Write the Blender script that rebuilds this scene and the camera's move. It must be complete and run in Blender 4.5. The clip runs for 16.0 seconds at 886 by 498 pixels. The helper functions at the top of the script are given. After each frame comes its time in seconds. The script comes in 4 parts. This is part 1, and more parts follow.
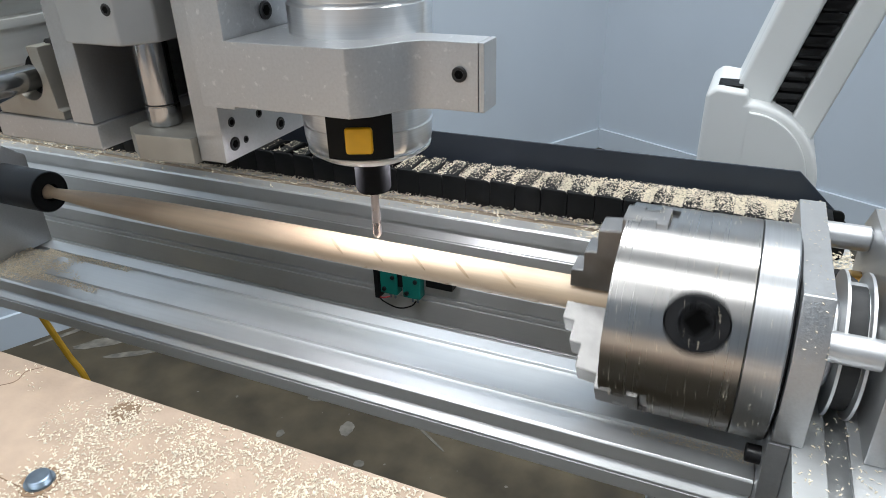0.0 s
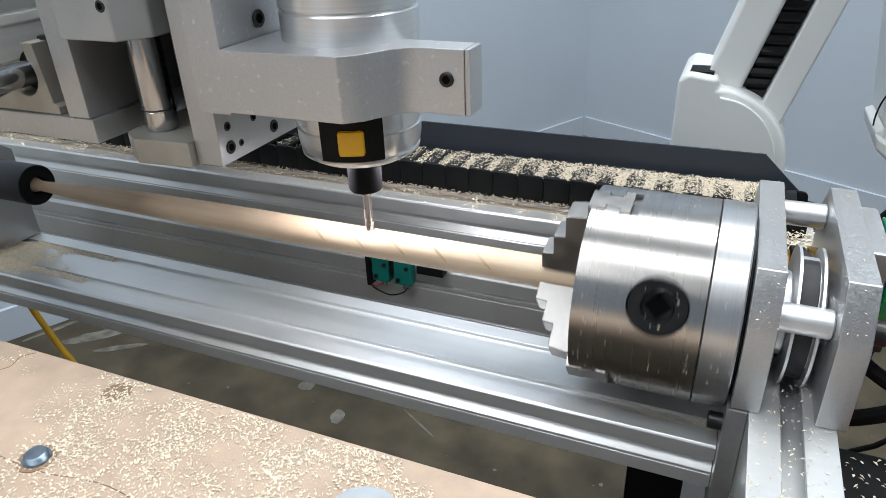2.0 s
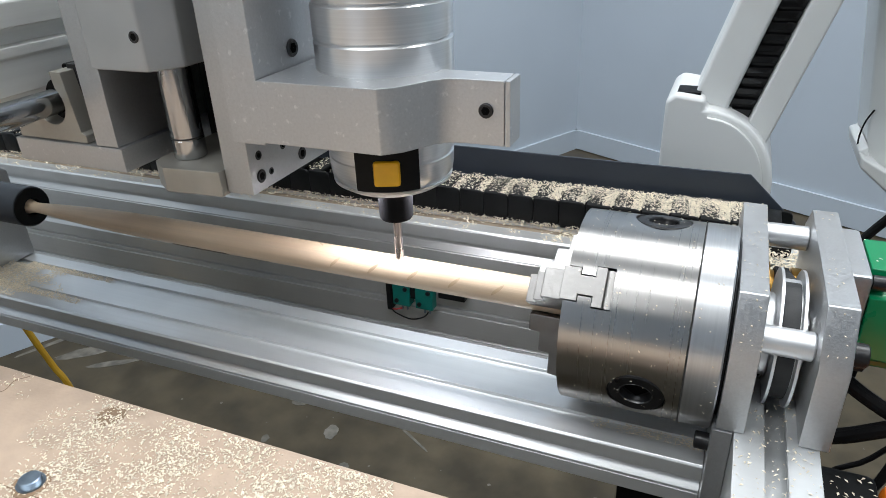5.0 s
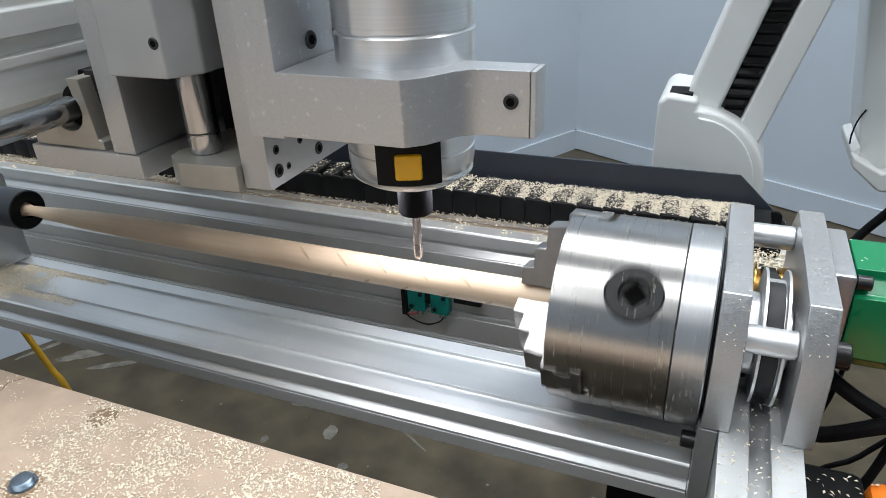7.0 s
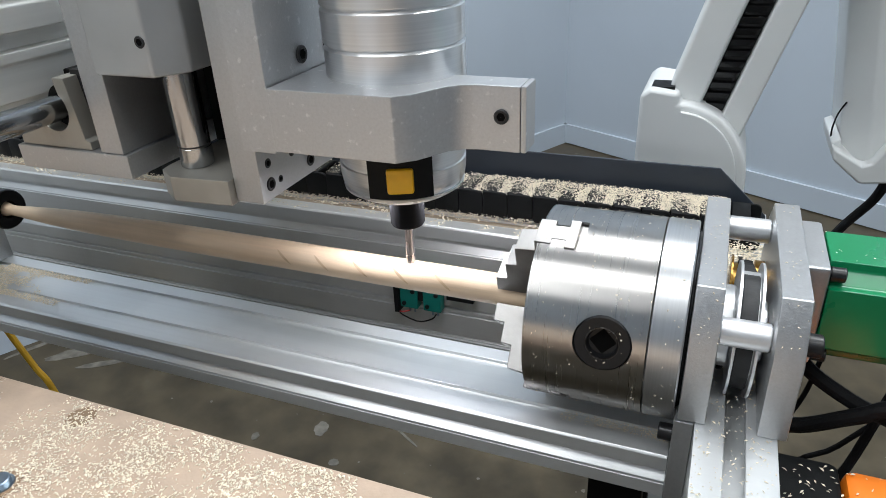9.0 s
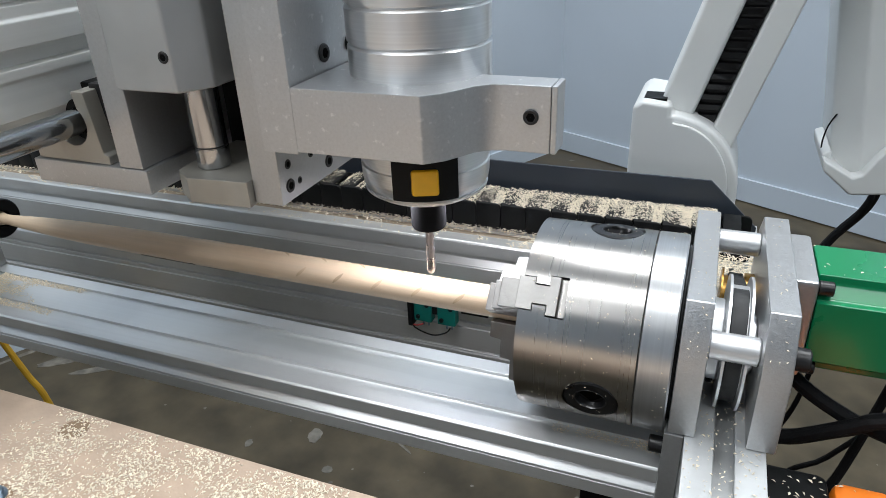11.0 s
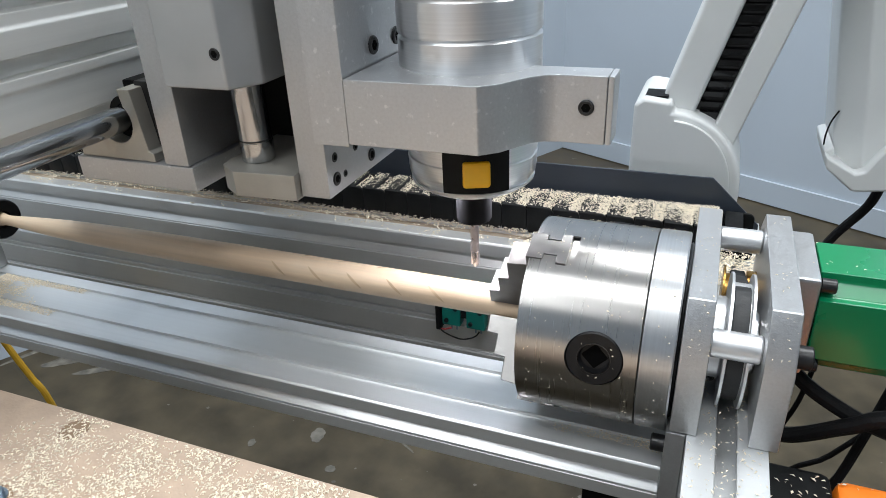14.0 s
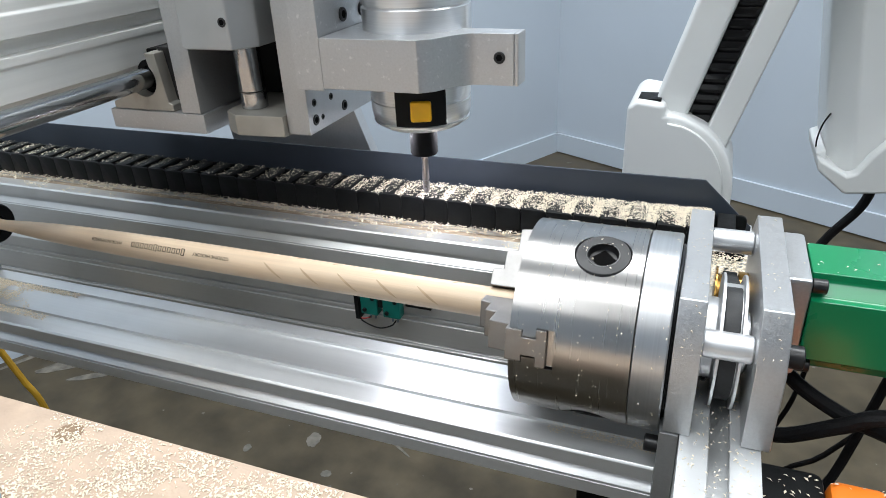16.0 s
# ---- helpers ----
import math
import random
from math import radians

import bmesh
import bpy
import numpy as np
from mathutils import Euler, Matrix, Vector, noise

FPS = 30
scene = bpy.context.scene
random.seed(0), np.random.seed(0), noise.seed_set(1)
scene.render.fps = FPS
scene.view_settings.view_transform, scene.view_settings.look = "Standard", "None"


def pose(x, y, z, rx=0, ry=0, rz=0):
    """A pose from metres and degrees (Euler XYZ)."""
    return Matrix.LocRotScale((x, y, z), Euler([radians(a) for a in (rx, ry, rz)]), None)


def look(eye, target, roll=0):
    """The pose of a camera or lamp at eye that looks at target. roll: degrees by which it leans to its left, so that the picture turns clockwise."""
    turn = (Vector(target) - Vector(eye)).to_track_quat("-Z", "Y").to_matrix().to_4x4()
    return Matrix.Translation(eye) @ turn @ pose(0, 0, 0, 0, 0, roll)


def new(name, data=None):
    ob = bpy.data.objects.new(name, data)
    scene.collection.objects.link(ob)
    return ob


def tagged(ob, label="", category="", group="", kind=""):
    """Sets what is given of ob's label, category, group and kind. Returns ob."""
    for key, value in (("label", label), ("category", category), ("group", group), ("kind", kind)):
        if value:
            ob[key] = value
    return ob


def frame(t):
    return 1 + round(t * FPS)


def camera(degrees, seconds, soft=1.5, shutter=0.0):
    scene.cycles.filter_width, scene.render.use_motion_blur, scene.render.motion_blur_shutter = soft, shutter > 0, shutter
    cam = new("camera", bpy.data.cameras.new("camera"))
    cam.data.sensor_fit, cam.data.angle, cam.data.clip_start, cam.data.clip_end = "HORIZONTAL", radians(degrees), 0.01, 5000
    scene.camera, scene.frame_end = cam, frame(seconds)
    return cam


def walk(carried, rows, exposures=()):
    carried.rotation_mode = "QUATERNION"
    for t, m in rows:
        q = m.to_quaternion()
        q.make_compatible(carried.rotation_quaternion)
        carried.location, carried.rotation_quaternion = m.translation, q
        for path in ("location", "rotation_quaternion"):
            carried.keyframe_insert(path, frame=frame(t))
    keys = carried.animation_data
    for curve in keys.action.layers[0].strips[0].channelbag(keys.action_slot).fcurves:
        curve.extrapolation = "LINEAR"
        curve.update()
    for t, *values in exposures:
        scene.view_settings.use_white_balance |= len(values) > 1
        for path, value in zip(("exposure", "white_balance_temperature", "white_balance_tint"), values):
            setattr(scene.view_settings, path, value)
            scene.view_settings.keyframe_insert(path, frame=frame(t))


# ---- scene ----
cam = camera(66.0, 16.0, soft=0.8, shutter=0.5)
PATH = [
    (0, (-0.0259, -0.2398, 0.1456), (-0.2122, 0.1635, -0.0838), -1.74),
    (0.5, (-0.0222, -0.2429, 0.1449), (-0.2062, 0.1599, -0.0873), -2.02),
    (1, (-0.0208, -0.2446, 0.1464), (-0.2013, 0.1581, -0.0887), -2.09),
    (1.5, (-0.0175, -0.2472, 0.1468), (-0.197, 0.1549, -0.0901), -2.36),
    (2, (-0.0163, -0.2486, 0.1483), (-0.1946, 0.1546, -0.0875), -2.24),
    (2.5, (-0.0163, -0.2487, 0.1495), (-0.195, 0.1549, -0.0854), -2.24),
    (3, (-0.0165, -0.2497, 0.1501), (-0.1944, 0.1556, -0.0825), -2.02),
    (3.5, (-0.0155, -0.25, 0.1502), (-0.1923, 0.1565, -0.081), -2.05),
    (4, (-0.0145, -0.2493, 0.1516), (-0.1896, 0.1585, -0.0787), -1.96),
    (6.5, (-0.0111, -0.2501, 0.1561), (-0.1892, 0.1582, -0.0711), -2.56),
    (7, (-0.0081, -0.2495, 0.156), (-0.185, 0.1587, -0.0722), -2.50),
    (7.5, (-0.0053, -0.2483, 0.1581), (-0.1815, 0.1593, -0.0716), -2.69),
    (8, (-0.0029, -0.248, 0.1568), (-0.1788, 0.1591, -0.0742), -2.83),
    (8.5, (-0.0025, -0.2477, 0.1561), (-0.1759, 0.1599, -0.0758), -2.89),
    (11, (-0.0012, -0.2476, 0.1603), (-0.1699, 0.1638, -0.0684), -2.37),
    (11.5, (-0.0023, -0.248, 0.1605), (-0.1715, 0.1633, -0.0681), -2.46),
    (12, (-0.0037, -0.2478, 0.1599), (-0.1736, 0.1632, -0.0687), -2.51),
    (12.5, (-0.0049, -0.2487, 0.1583), (-0.1749, 0.1633, -0.0682), -2.37),
    (13, (-0.0044, -0.2483, 0.1596), (-0.1753, 0.1625, -0.0686), -2.65),
    (13.5, (-0.0022, -0.2472, 0.1598), (-0.1729, 0.1632, -0.0693), -2.58),
    (14, (-0.0006, -0.2465, 0.1598), (-0.171, 0.1638, -0.0695), -2.73),
    (14.5, (-0.0006, -0.2472, 0.1591), (-0.1704, 0.1641, -0.0691), -2.62),
    (15, (-0.0013, -0.2471, 0.16), (-0.1705, 0.1649, -0.0672), -2.73),
    (15.5, (-0.0016, -0.2477, 0.16), (-0.1693, 0.1656, -0.066), -2.57),
    (16, (0.0008, -0.2474, 0.1592), (-0.1673, 0.1655, -0.0672), -2.75),
]
walk(cam, [(t, look(eye, target, roll)) for t, eye, target, roll in PATH], exposures=((0, -0.05), (6.5, -0.08), (13.0, -0.10), (13.8, 0.0), (16.0, 0.15)))

# x runs along the turning axis, y away from the operator, z up; the turning axis is y = z = 0
FLOOR = -0.57
RAIL_TOP = -0.0465
BEAM_TOP = -0.02

# ---------------------------------------------------------------- light
world = bpy.data.worlds.new("room_air")
scene.world = world
world.use_nodes = True
world.node_tree.nodes["Background"].inputs[0].default_value = (0.75, 0.82, 0.9, 1)
world.node_tree.nodes["Background"].inputs[1].default_value = 0.02
scene.view_settings.exposure = 0.0


def ceiling_lamp(x, y, sx, sy, watts):
    lamp = bpy.data.lights.new("ceiling_lamp", "AREA")
    lamp.shape, lamp.size, lamp.size_y, lamp.energy, lamp.color = "RECTANGLE", sx, sy, watts, (0.95, 0.98, 1.0)
    ob = new("ceiling_lamp", lamp)
    ob.matrix_world = look((x, y, 1.95), (x, y, 0))


ceiling_lamp(-0.35, -0.95, 2.2, 0.55, 28)
ceiling_lamp(0.10, 0.55, 2.0, 0.55, 58)
ceiling_lamp(2.0, -0.4, 0.55, 1.6, 16)
ceiling_lamp(-0.9, -2.0, 0.55, 1.6, 19)


# ---------------------------------------------------------------- materials
def material(name, color, rough=0.5, metal=0.0, vary=0.15, scale=30, stretch=(1, 1, 1), bump=0.0, bump_scale=None,
             bump_stretch=None, coat=0.0, rough_vary=0.1, second=None, second_scale=6, second_low=0.5, second_high=0.7, emit=0.0, island=0.0, specular=0.5, turned="", aniso=0.8):
    m = bpy.data.materials.new(name)
    m.use_nodes = True
    nodes, link = m.node_tree.nodes, m.node_tree.links.new
    shader = nodes["Principled BSDF"]
    coord = nodes.new("ShaderNodeTexCoord")

    def grain(sc, st, detail=5):
        mapping, tex = nodes.new("ShaderNodeMapping"), nodes.new("ShaderNodeTexNoise")
        mapping.inputs["Scale"].default_value = st
        tex.inputs["Scale"].default_value, tex.inputs["Detail"].default_value = sc, detail
        link(coord.outputs["Object"], mapping.inputs["Vector"])
        link(mapping.outputs["Vector"], tex.inputs["Vector"])
        return tex.outputs["Fac"]

    noise_fac = grain(scale, stretch)
    ramp = nodes.new("ShaderNodeMapRange")
    ramp.inputs["From Min"].default_value, ramp.inputs["From Max"].default_value = 0.3, 0.7
    ramp.inputs["To Min"].default_value, ramp.inputs["To Max"].default_value = 1 - vary, 1 + vary
    link(noise_fac, ramp.inputs["Value"])
    mul = nodes.new("ShaderNodeVectorMath")
    mul.operation = "SCALE"
    base = (*color[:3],)
    if second:
        mix, fac2 = nodes.new("ShaderNodeMix"), nodes.new("ShaderNodeMapRange")
        mix.data_type = "RGBA"
        fac2.inputs["From Min"].default_value, fac2.inputs["From Max"].default_value = second_low, second_high
        link(grain(second_scale, (1, 1, 1), 6), fac2.inputs["Value"])
        link(fac2.outputs["Result"], mix.inputs["Factor"])
        mix.inputs["A"].default_value, mix.inputs["B"].default_value = (*base, 1), (*second, 1)
        link(mix.outputs["Result"], mul.inputs[0])
    else:
        mul.inputs[0].default_value = base
    out = ramp.outputs["Result"]
    if island:
        geo, isl, both = nodes.new("ShaderNodeNewGeometry"), nodes.new("ShaderNodeMapRange"), nodes.new("ShaderNodeMath")
        isl.inputs["To Min"].default_value, isl.inputs["To Max"].default_value = 1 - island, 1 + island * 0.6
        both.operation = "MULTIPLY"
        link(geo.outputs["Random Per Island"], isl.inputs["Value"])
        link(out, both.inputs[0]), link(isl.outputs["Result"], both.inputs[1])
        out = both.outputs["Value"]
    link(out, mul.inputs["Scale"])
    link(mul.outputs["Vector"], shader.inputs["Base Color"])
    rr = nodes.new("ShaderNodeMapRange")
    rr.inputs["From Min"].default_value, rr.inputs["From Max"].default_value = 0.3, 0.7
    rr.inputs["To Min"].default_value, rr.inputs["To Max"].default_value = max(rough - rough_vary, 0.03), min(rough + rough_vary, 1)
    link(noise_fac, rr.inputs["Value"])
    link(rr.outputs["Result"], shader.inputs["Roughness"])
    shader.inputs["Metallic"].default_value = metal
    if turned:
        tan = nodes.new("ShaderNodeTangent")
        tan.direction_type, tan.axis = "RADIAL", turned
        link(tan.outputs["Tangent"], shader.inputs["Tangent"])
        shader.inputs["Anisotropic"].default_value, shader.inputs["Anisotropic Rotation"].default_value = aniso, 0.25
    shader.inputs["Specular IOR Level"].default_value = specular
    shader.inputs["Coat Weight"].default_value = coat
    shader.inputs["Coat Roughness"].default_value = 0.12
    if bump:
        bp = nodes.new("ShaderNodeBump")
        bp.inputs["Strength"].default_value, bp.inputs["Distance"].default_value = bump, 0.0004
        link(grain(bump_scale or scale * 3, bump_stretch or stretch), bp.inputs["Height"])
        link(bp.outputs["Normal"], shader.inputs["Normal"])
    if emit:
        shader.inputs["Emission Color"].default_value, shader.inputs["Emission Strength"].default_value = (0.94, 0.93, 1, 1), emit
    return m


ALU_RAIL = material("anodised_aluminium", (0.66, 0.675, 0.68), 0.29, 0.62, 0.02, 5, (1, 90, 90), rough_vary=0.004, second=(0.60, 0.615, 0.62), second_scale=25)
ALU_DULL = material("dull_anodised_aluminium", (0.66, 0.665, 0.655), 0.31, 0.70, 0.02, 5, (1, 90, 90), rough_vary=0.004, second=(0.59, 0.595, 0.585), second_scale=25)
ALU_PLATE = material("milled_aluminium", (0.53, 0.54, 0.55), 0.40, 0.85, 0.06, 900, (1, 1, 1), 0.25, 1500, second=(0.51, 0.52, 0.53), second_scale=60)
ALU_CAST = material("scratched_aluminium", (0.55, 0.56, 0.57), 0.40, 0.78, 0.06, 900, (1, 1, 1), 0.25, 1400, second=(0.70, 0.705, 0.71), second_scale=330, second_low=0.62, second_high=0.72)
ALU_TURNED = material("turned_aluminium", (0.80, 0.805, 0.81), 0.30, 0.95, 0.05, 4, (2, 2, 350), rough_vary=0.01, turned="Z")
ALU_SATIN = material("satin_aluminium", (0.68, 0.69, 0.70), 0.42, 0.8, 0.06, 60, rough_vary=0.05)
STEEL_CHUCK = material("ground_steel", (0.46, 0.445, 0.43), 0.28, 1.0, 0.015, 4, (450, 4, 4), rough_vary=0.008, second=(0.44, 0.425, 0.405), second_scale=40, turned="X", aniso=0.6)
STEEL_PLATE = material("turned_steel_flange", (0.56, 0.57, 0.58), 0.34, 0.9, 0.05, 4, (350, 4, 4), rough_vary=0.008, turned="X", aniso=0.5)
STEEL_JAW = material("hardened_jaw_steel", (0.33, 0.32, 0.31), 0.40, 1.0, 0.10, 160, (1, 1, 1), 0.2, 500)
CHROME = material("polished_rod", (0.43, 0.44, 0.45), 0.14, 1.0, 0.03, 30, (1, 1, 8), rough_vary=0.04)
CUTTER = material("bright_carbide", (0.62, 0.58, 0.60), 0.30, 0.9, 0.05, 200)
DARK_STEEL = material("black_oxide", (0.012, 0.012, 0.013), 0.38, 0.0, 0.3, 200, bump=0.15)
SCREW_BLACK = material("oiled_black_steel", (0.010, 0.010, 0.011), 0.35, 0.0, 0.3, 120, bump=0.1, specular=0.3)
CHROME_WORN = material("worn_steel_edge", (0.09, 0.09, 0.09), 0.32, 1.0, 0.15, 300)
BELLOWS = material("glossy_black_bellows", (0.006, 0.006, 0.007), 0.22, 0.0, 0.2, 60)
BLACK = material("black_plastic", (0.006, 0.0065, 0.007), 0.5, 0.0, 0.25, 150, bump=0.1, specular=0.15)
NUT_BLACK = material("matt_black_nut", (0.007, 0.007, 0.008), 0.7, 0.0, 0.25, 150, bump=0.1, specular=0.15)
# near-black colour that paints the shade inside shallow screw sockets
SOCKET_SHADE = material("painted_socket_shade", (0.002, 0.002, 0.002), 0.95, specular=0.1)
BLACK_TUBE = material("dark_coated_cup", (0.03, 0.035, 0.042), 0.5, 0.2, 0.2, 60, bump=0.1)
CABLE = material("braided_black_cable", (0.007, 0.007, 0.008), 0.65, 0.0, 0.4, 900, bump=0.8, bump_scale=1100, specular=0.25)
TRAY = material("slate_sheet_metal", (0.036, 0.045, 0.060), 0.42, 0.0, 0.12, 25, bump=0.08, second=(0.048, 0.058, 0.074), second_scale=9, specular=0.35)
WOOD = material("hickory", (0.66, 0.51, 0.36), 0.42, 0.0, 0.07, 14, (1.2, 40, 40), 0.12, 60, (1, 30, 30), second=(0.58, 0.42, 0.28), second_scale=12, second_low=0.5, second_high=0.8)
CUT = material("cut_groove", (0.50, 0.36, 0.23), 0.7, 0.0, 0.2, 200)
INK = material("black_ink", (0.012, 0.010, 0.009), 0.8, specular=0.1)
CHIP = material("wood_shavings", (0.80, 0.72, 0.58), 0.8, 0.0, 0.1, 300, island=0.2)
MDF = material("fibreboard", (0.45, 0.345, 0.262), 0.75, 0.0, 0.10, 90, bump=0.3, bump_scale=700, second=(0.41, 0.305, 0.225), second_scale=14, second_low=0.45, second_high=0.75)
SCORE = material("dark_score", (0.16, 0.10, 0.06), 0.9)
GREEN = material("green_motor_paint", (0.0, 0.20, 0.075), 0.30, 0.0, 0.06, 20, coat=0.3, bump=0.06, bump_scale=250)
TEAL = material("teal_switch_plastic", (0.0, 0.13, 0.105), 0.45, 0.0, 0.1, 60)
BRASS = material("brass", (0.62, 0.36, 0.10), 0.28, 1.0, 0.1, 80, (1, 1, 1), 0.1, 400)
RUBBER = material("black_belt", (0.02, 0.021, 0.022), 0.65, 0.0, 0.2, 200, bump=0.3)
WHITE = material("white_plastic", (0.74, 0.755, 0.75), 0.38, 0.0, 0.03, 8, bump=0.05, bump_scale=300, second=(0.69, 0.705, 0.70), second_scale=5)
GREY_BLOCK = material("grey_cast_bearing", (0.47, 0.485, 0.49), 0.40, 0.6, 0.06, 50, bump=0.15, bump_scale=500)
CREAM_BLOCK = material("oily_bearing_block", (0.40, 0.385, 0.345), 0.42, 0.6, 0.12, 60, bump=0.15, second=(0.30, 0.27, 0.22), second_scale=40, second_low=0.58, second_high=0.75)
BEAM = material("champagne_aluminium", (0.82, 0.825, 0.80), 0.42, 0.25, 0.04, 5, (60, 1, 60), 0.06, 30, (30, 0.4, 30))
WALL = material("blue_grey_wall_paint", (0.45, 0.51, 0.575), 0.7, 0.0, 0.04, 2.5, bump=0.1, bump_scale=120, second=(0.425, 0.485, 0.55), second_scale=1.2)
CONCRETE = material("sealed_concrete", (0.050, 0.040, 0.024), 0.34, 0.0, 0.40, 16, bump=0.12, bump_scale=60, second=(0.086, 0.069, 0.043), second_scale=5, second_low=0.35, second_high=0.80, rough_vary=0.06, specular=0.3)
STAIN = material("white_floor_scuff", (0.125, 0.115, 0.095), 0.5, 0.0, 0.5, 60)
CEILING = material("white_ceiling_paint", (0.75, 0.76, 0.77), 0.8, 0.0, 0.03, 3)
YELLOW = material("yellow_button", (0.90, 0.47, 0.008), 0.40, 0.0, 0.08, 90, bump=0.05)
YELLOW_CABLE = material("yellow_cable", (0.62, 0.36, 0.02), 0.5)
RED_CABLE = material("red_wire", (0.30, 0.03, 0.03), 0.5)
ORANGE = material("orange_plastic", (0.80, 0.19, 0.01), 0.45, 0.0, 0.08, 60)
PLUG = material("grey_plastic_cap", (0.33, 0.37, 0.40), 0.40, 0.0, 0.06, 50)
ZINC = material("zinc_bolt", (0.26, 0.33, 0.41), 0.34, 1.0, 0.15, 200)
BROWN_STRIP = material("dusty_slot_insert", (0.38, 0.31, 0.23), 0.6, 0.2, 0.2, 60)
LED = material("work_light_led", (0.9, 0.88, 0.95), 0.5, emit=560.0)


# ---------------------------------------------------------------- mesh helpers
def finish(bm, smooth=35):
    bmesh.ops.recalc_face_normals(bm, faces=bm.faces)
    for f in bm.faces:
        f.smooth = True
    for e in bm.edges:
        if len(e.link_faces) == 2 and e.calc_face_angle() > radians(smooth):
            e.smooth = False


def part(name, bm, mat, parent=None, label="", smooth=35, flat=True):
    finish(bm, smooth)
    me = bpy.data.meshes.new(name)
    bm.to_mesh(me)
    bm.free()
    me.materials.append(mat)
    ob = new(name, me)
    if parent:
        ob.parent = parent
    if flat:
        even = ob.modifiers.new("even_normals", "WEIGHTED_NORMAL")
        even.keep_sharp, even.weight = True, 90
    return tagged(ob, label) if label else ob


def thing(name, label, category, group="", kind="", at=(0, 0, 0)):
    ob = new(name)
    ob.empty_display_size = 0.02
    ob.location = at
    return tagged(ob, label, category, group, kind)


def bevel(bm, width, segments=2, angle=30):
    edges = [e for e in bm.edges if len(e.link_faces) == 2 and e.calc_face_angle() > radians(angle)]
    if width and edges:
        bmesh.ops.bevel(bm, geom=edges, offset=width, segments=segments, affect="EDGES", profile=0.5, clamp_overlap=True)
    return bm


def prism(poly, axis, a, b, width=0.0, bm=None, segments=2):
    """A 2D outline pushed along an axis from a to b. The outline is (y, z), (x, z) or (x, y) for axis x, y, z."""
    own = bmesh.new()

    def place(p, s):
        return {"x": (s, p[0], p[1]), "y": (p[0], s, p[1]), "z": (p[0], p[1], s)}[axis]
    low = [own.verts.new(place(p, a)) for p in poly]
    high = [own.verts.new(place(p, b)) for p in poly]
    own.faces.new(low), own.faces.new(high)
    for i in range(len(poly)):
        j = (i + 1) % len(poly)
        own.faces.new((low[i], low[j], high[j], high[i]))
    bmesh.ops.recalc_face_normals(own, faces=own.faces)
    bevel(own, width, segments)
    return join(bm, own)


def join(bm, own):
    if bm is None:
        return own
    me = bpy.data.meshes.new("scrap")
    own.to_mesh(me)
    own.free()
    bm.from_mesh(me)
    bpy.data.meshes.remove(me)
    return bm


def box(x0, x1, y0, y1, z0, z1, width=0.0006, bm=None):
    return prism([(x0, y0), (x1, y0), (x1, y1), (x0, y1)], "z", z0, z1, width, bm)


def lathe(profile, axis="x", center=(0, 0, 0), n=64, bm=None, cap=True):
    """Turns (along, radius) pairs about an axis through center."""
    own = bmesh.new()
    rings = []
    for s, r in profile:
        ring = []
        for k in range(n):
            a = 2 * math.pi * k / n
            u, v = r * math.cos(a), r * math.sin(a)
            p = {"x": (s, u, v), "y": (u, s, v), "z": (u, v, s)}[axis]
            ring.append(own.verts.new(Vector(p) + Vector(center)))
        rings.append(ring)
    for r0, r1 in zip(rings, rings[1:]):
        for k in range(n):
            own.faces.new((r0[k], r0[(k + 1) % n], r1[(k + 1) % n], r1[k]))
    if cap:
        own.faces.new(rings[0]), own.faces.new(rings[-1])
    return join(bm, own)


def rod(axis, center, r, a, b, edge=0.0006, n=40, bm=None):
    return lathe([(a, r - edge), (a + edge, r), (b - edge, r), (b, r - edge)], axis, center, n, bm)


def tube(points, r, n=10, bm=None, smooth_steps=6):
    """A round cable through points, bent smoothly."""
    pts = [Vector(p) for p in points]
    fine = []
    for i in range(len(pts) - 1):
        p0, p1, p2, p3 = pts[max(i - 1, 0)], pts[i], pts[i + 1], pts[min(i + 2, len(pts) - 1)]
        for k in range(smooth_steps):
            t = k / smooth_steps
            fine.append(0.5 * (2 * p1 + (p2 - p0) * t + (2 * p0 - 5 * p1 + 4 * p2 - p3) * t * t + (3 * p1 - p0 - 3 * p2 + p3) * t ** 3))
    fine.append(pts[-1])
    own = bmesh.new()
    rings, side = [], Vector((0.13, 0.31, 0.94))
    for i, p in enumerate(fine):
        d = (fine[min(i + 1, len(fine) - 1)] - fine[max(i - 1, 0)]).normalized()
        u = d.cross(side).normalized()
        w = d.cross(u)
        rings.append([own.verts.new(p + r * (math.cos(2 * math.pi * k / n) * u + math.sin(2 * math.pi * k / n) * w)) for k in range(n)])
    for r0, r1 in zip(rings, rings[1:]):
        for k in range(n):
            own.faces.new((r0[k], r0[(k + 1) % n], r1[(k + 1) % n], r1[k]))
    own.faces.new(rings[0]), own.faces.new(rings[-1])
    return join(bm, own)


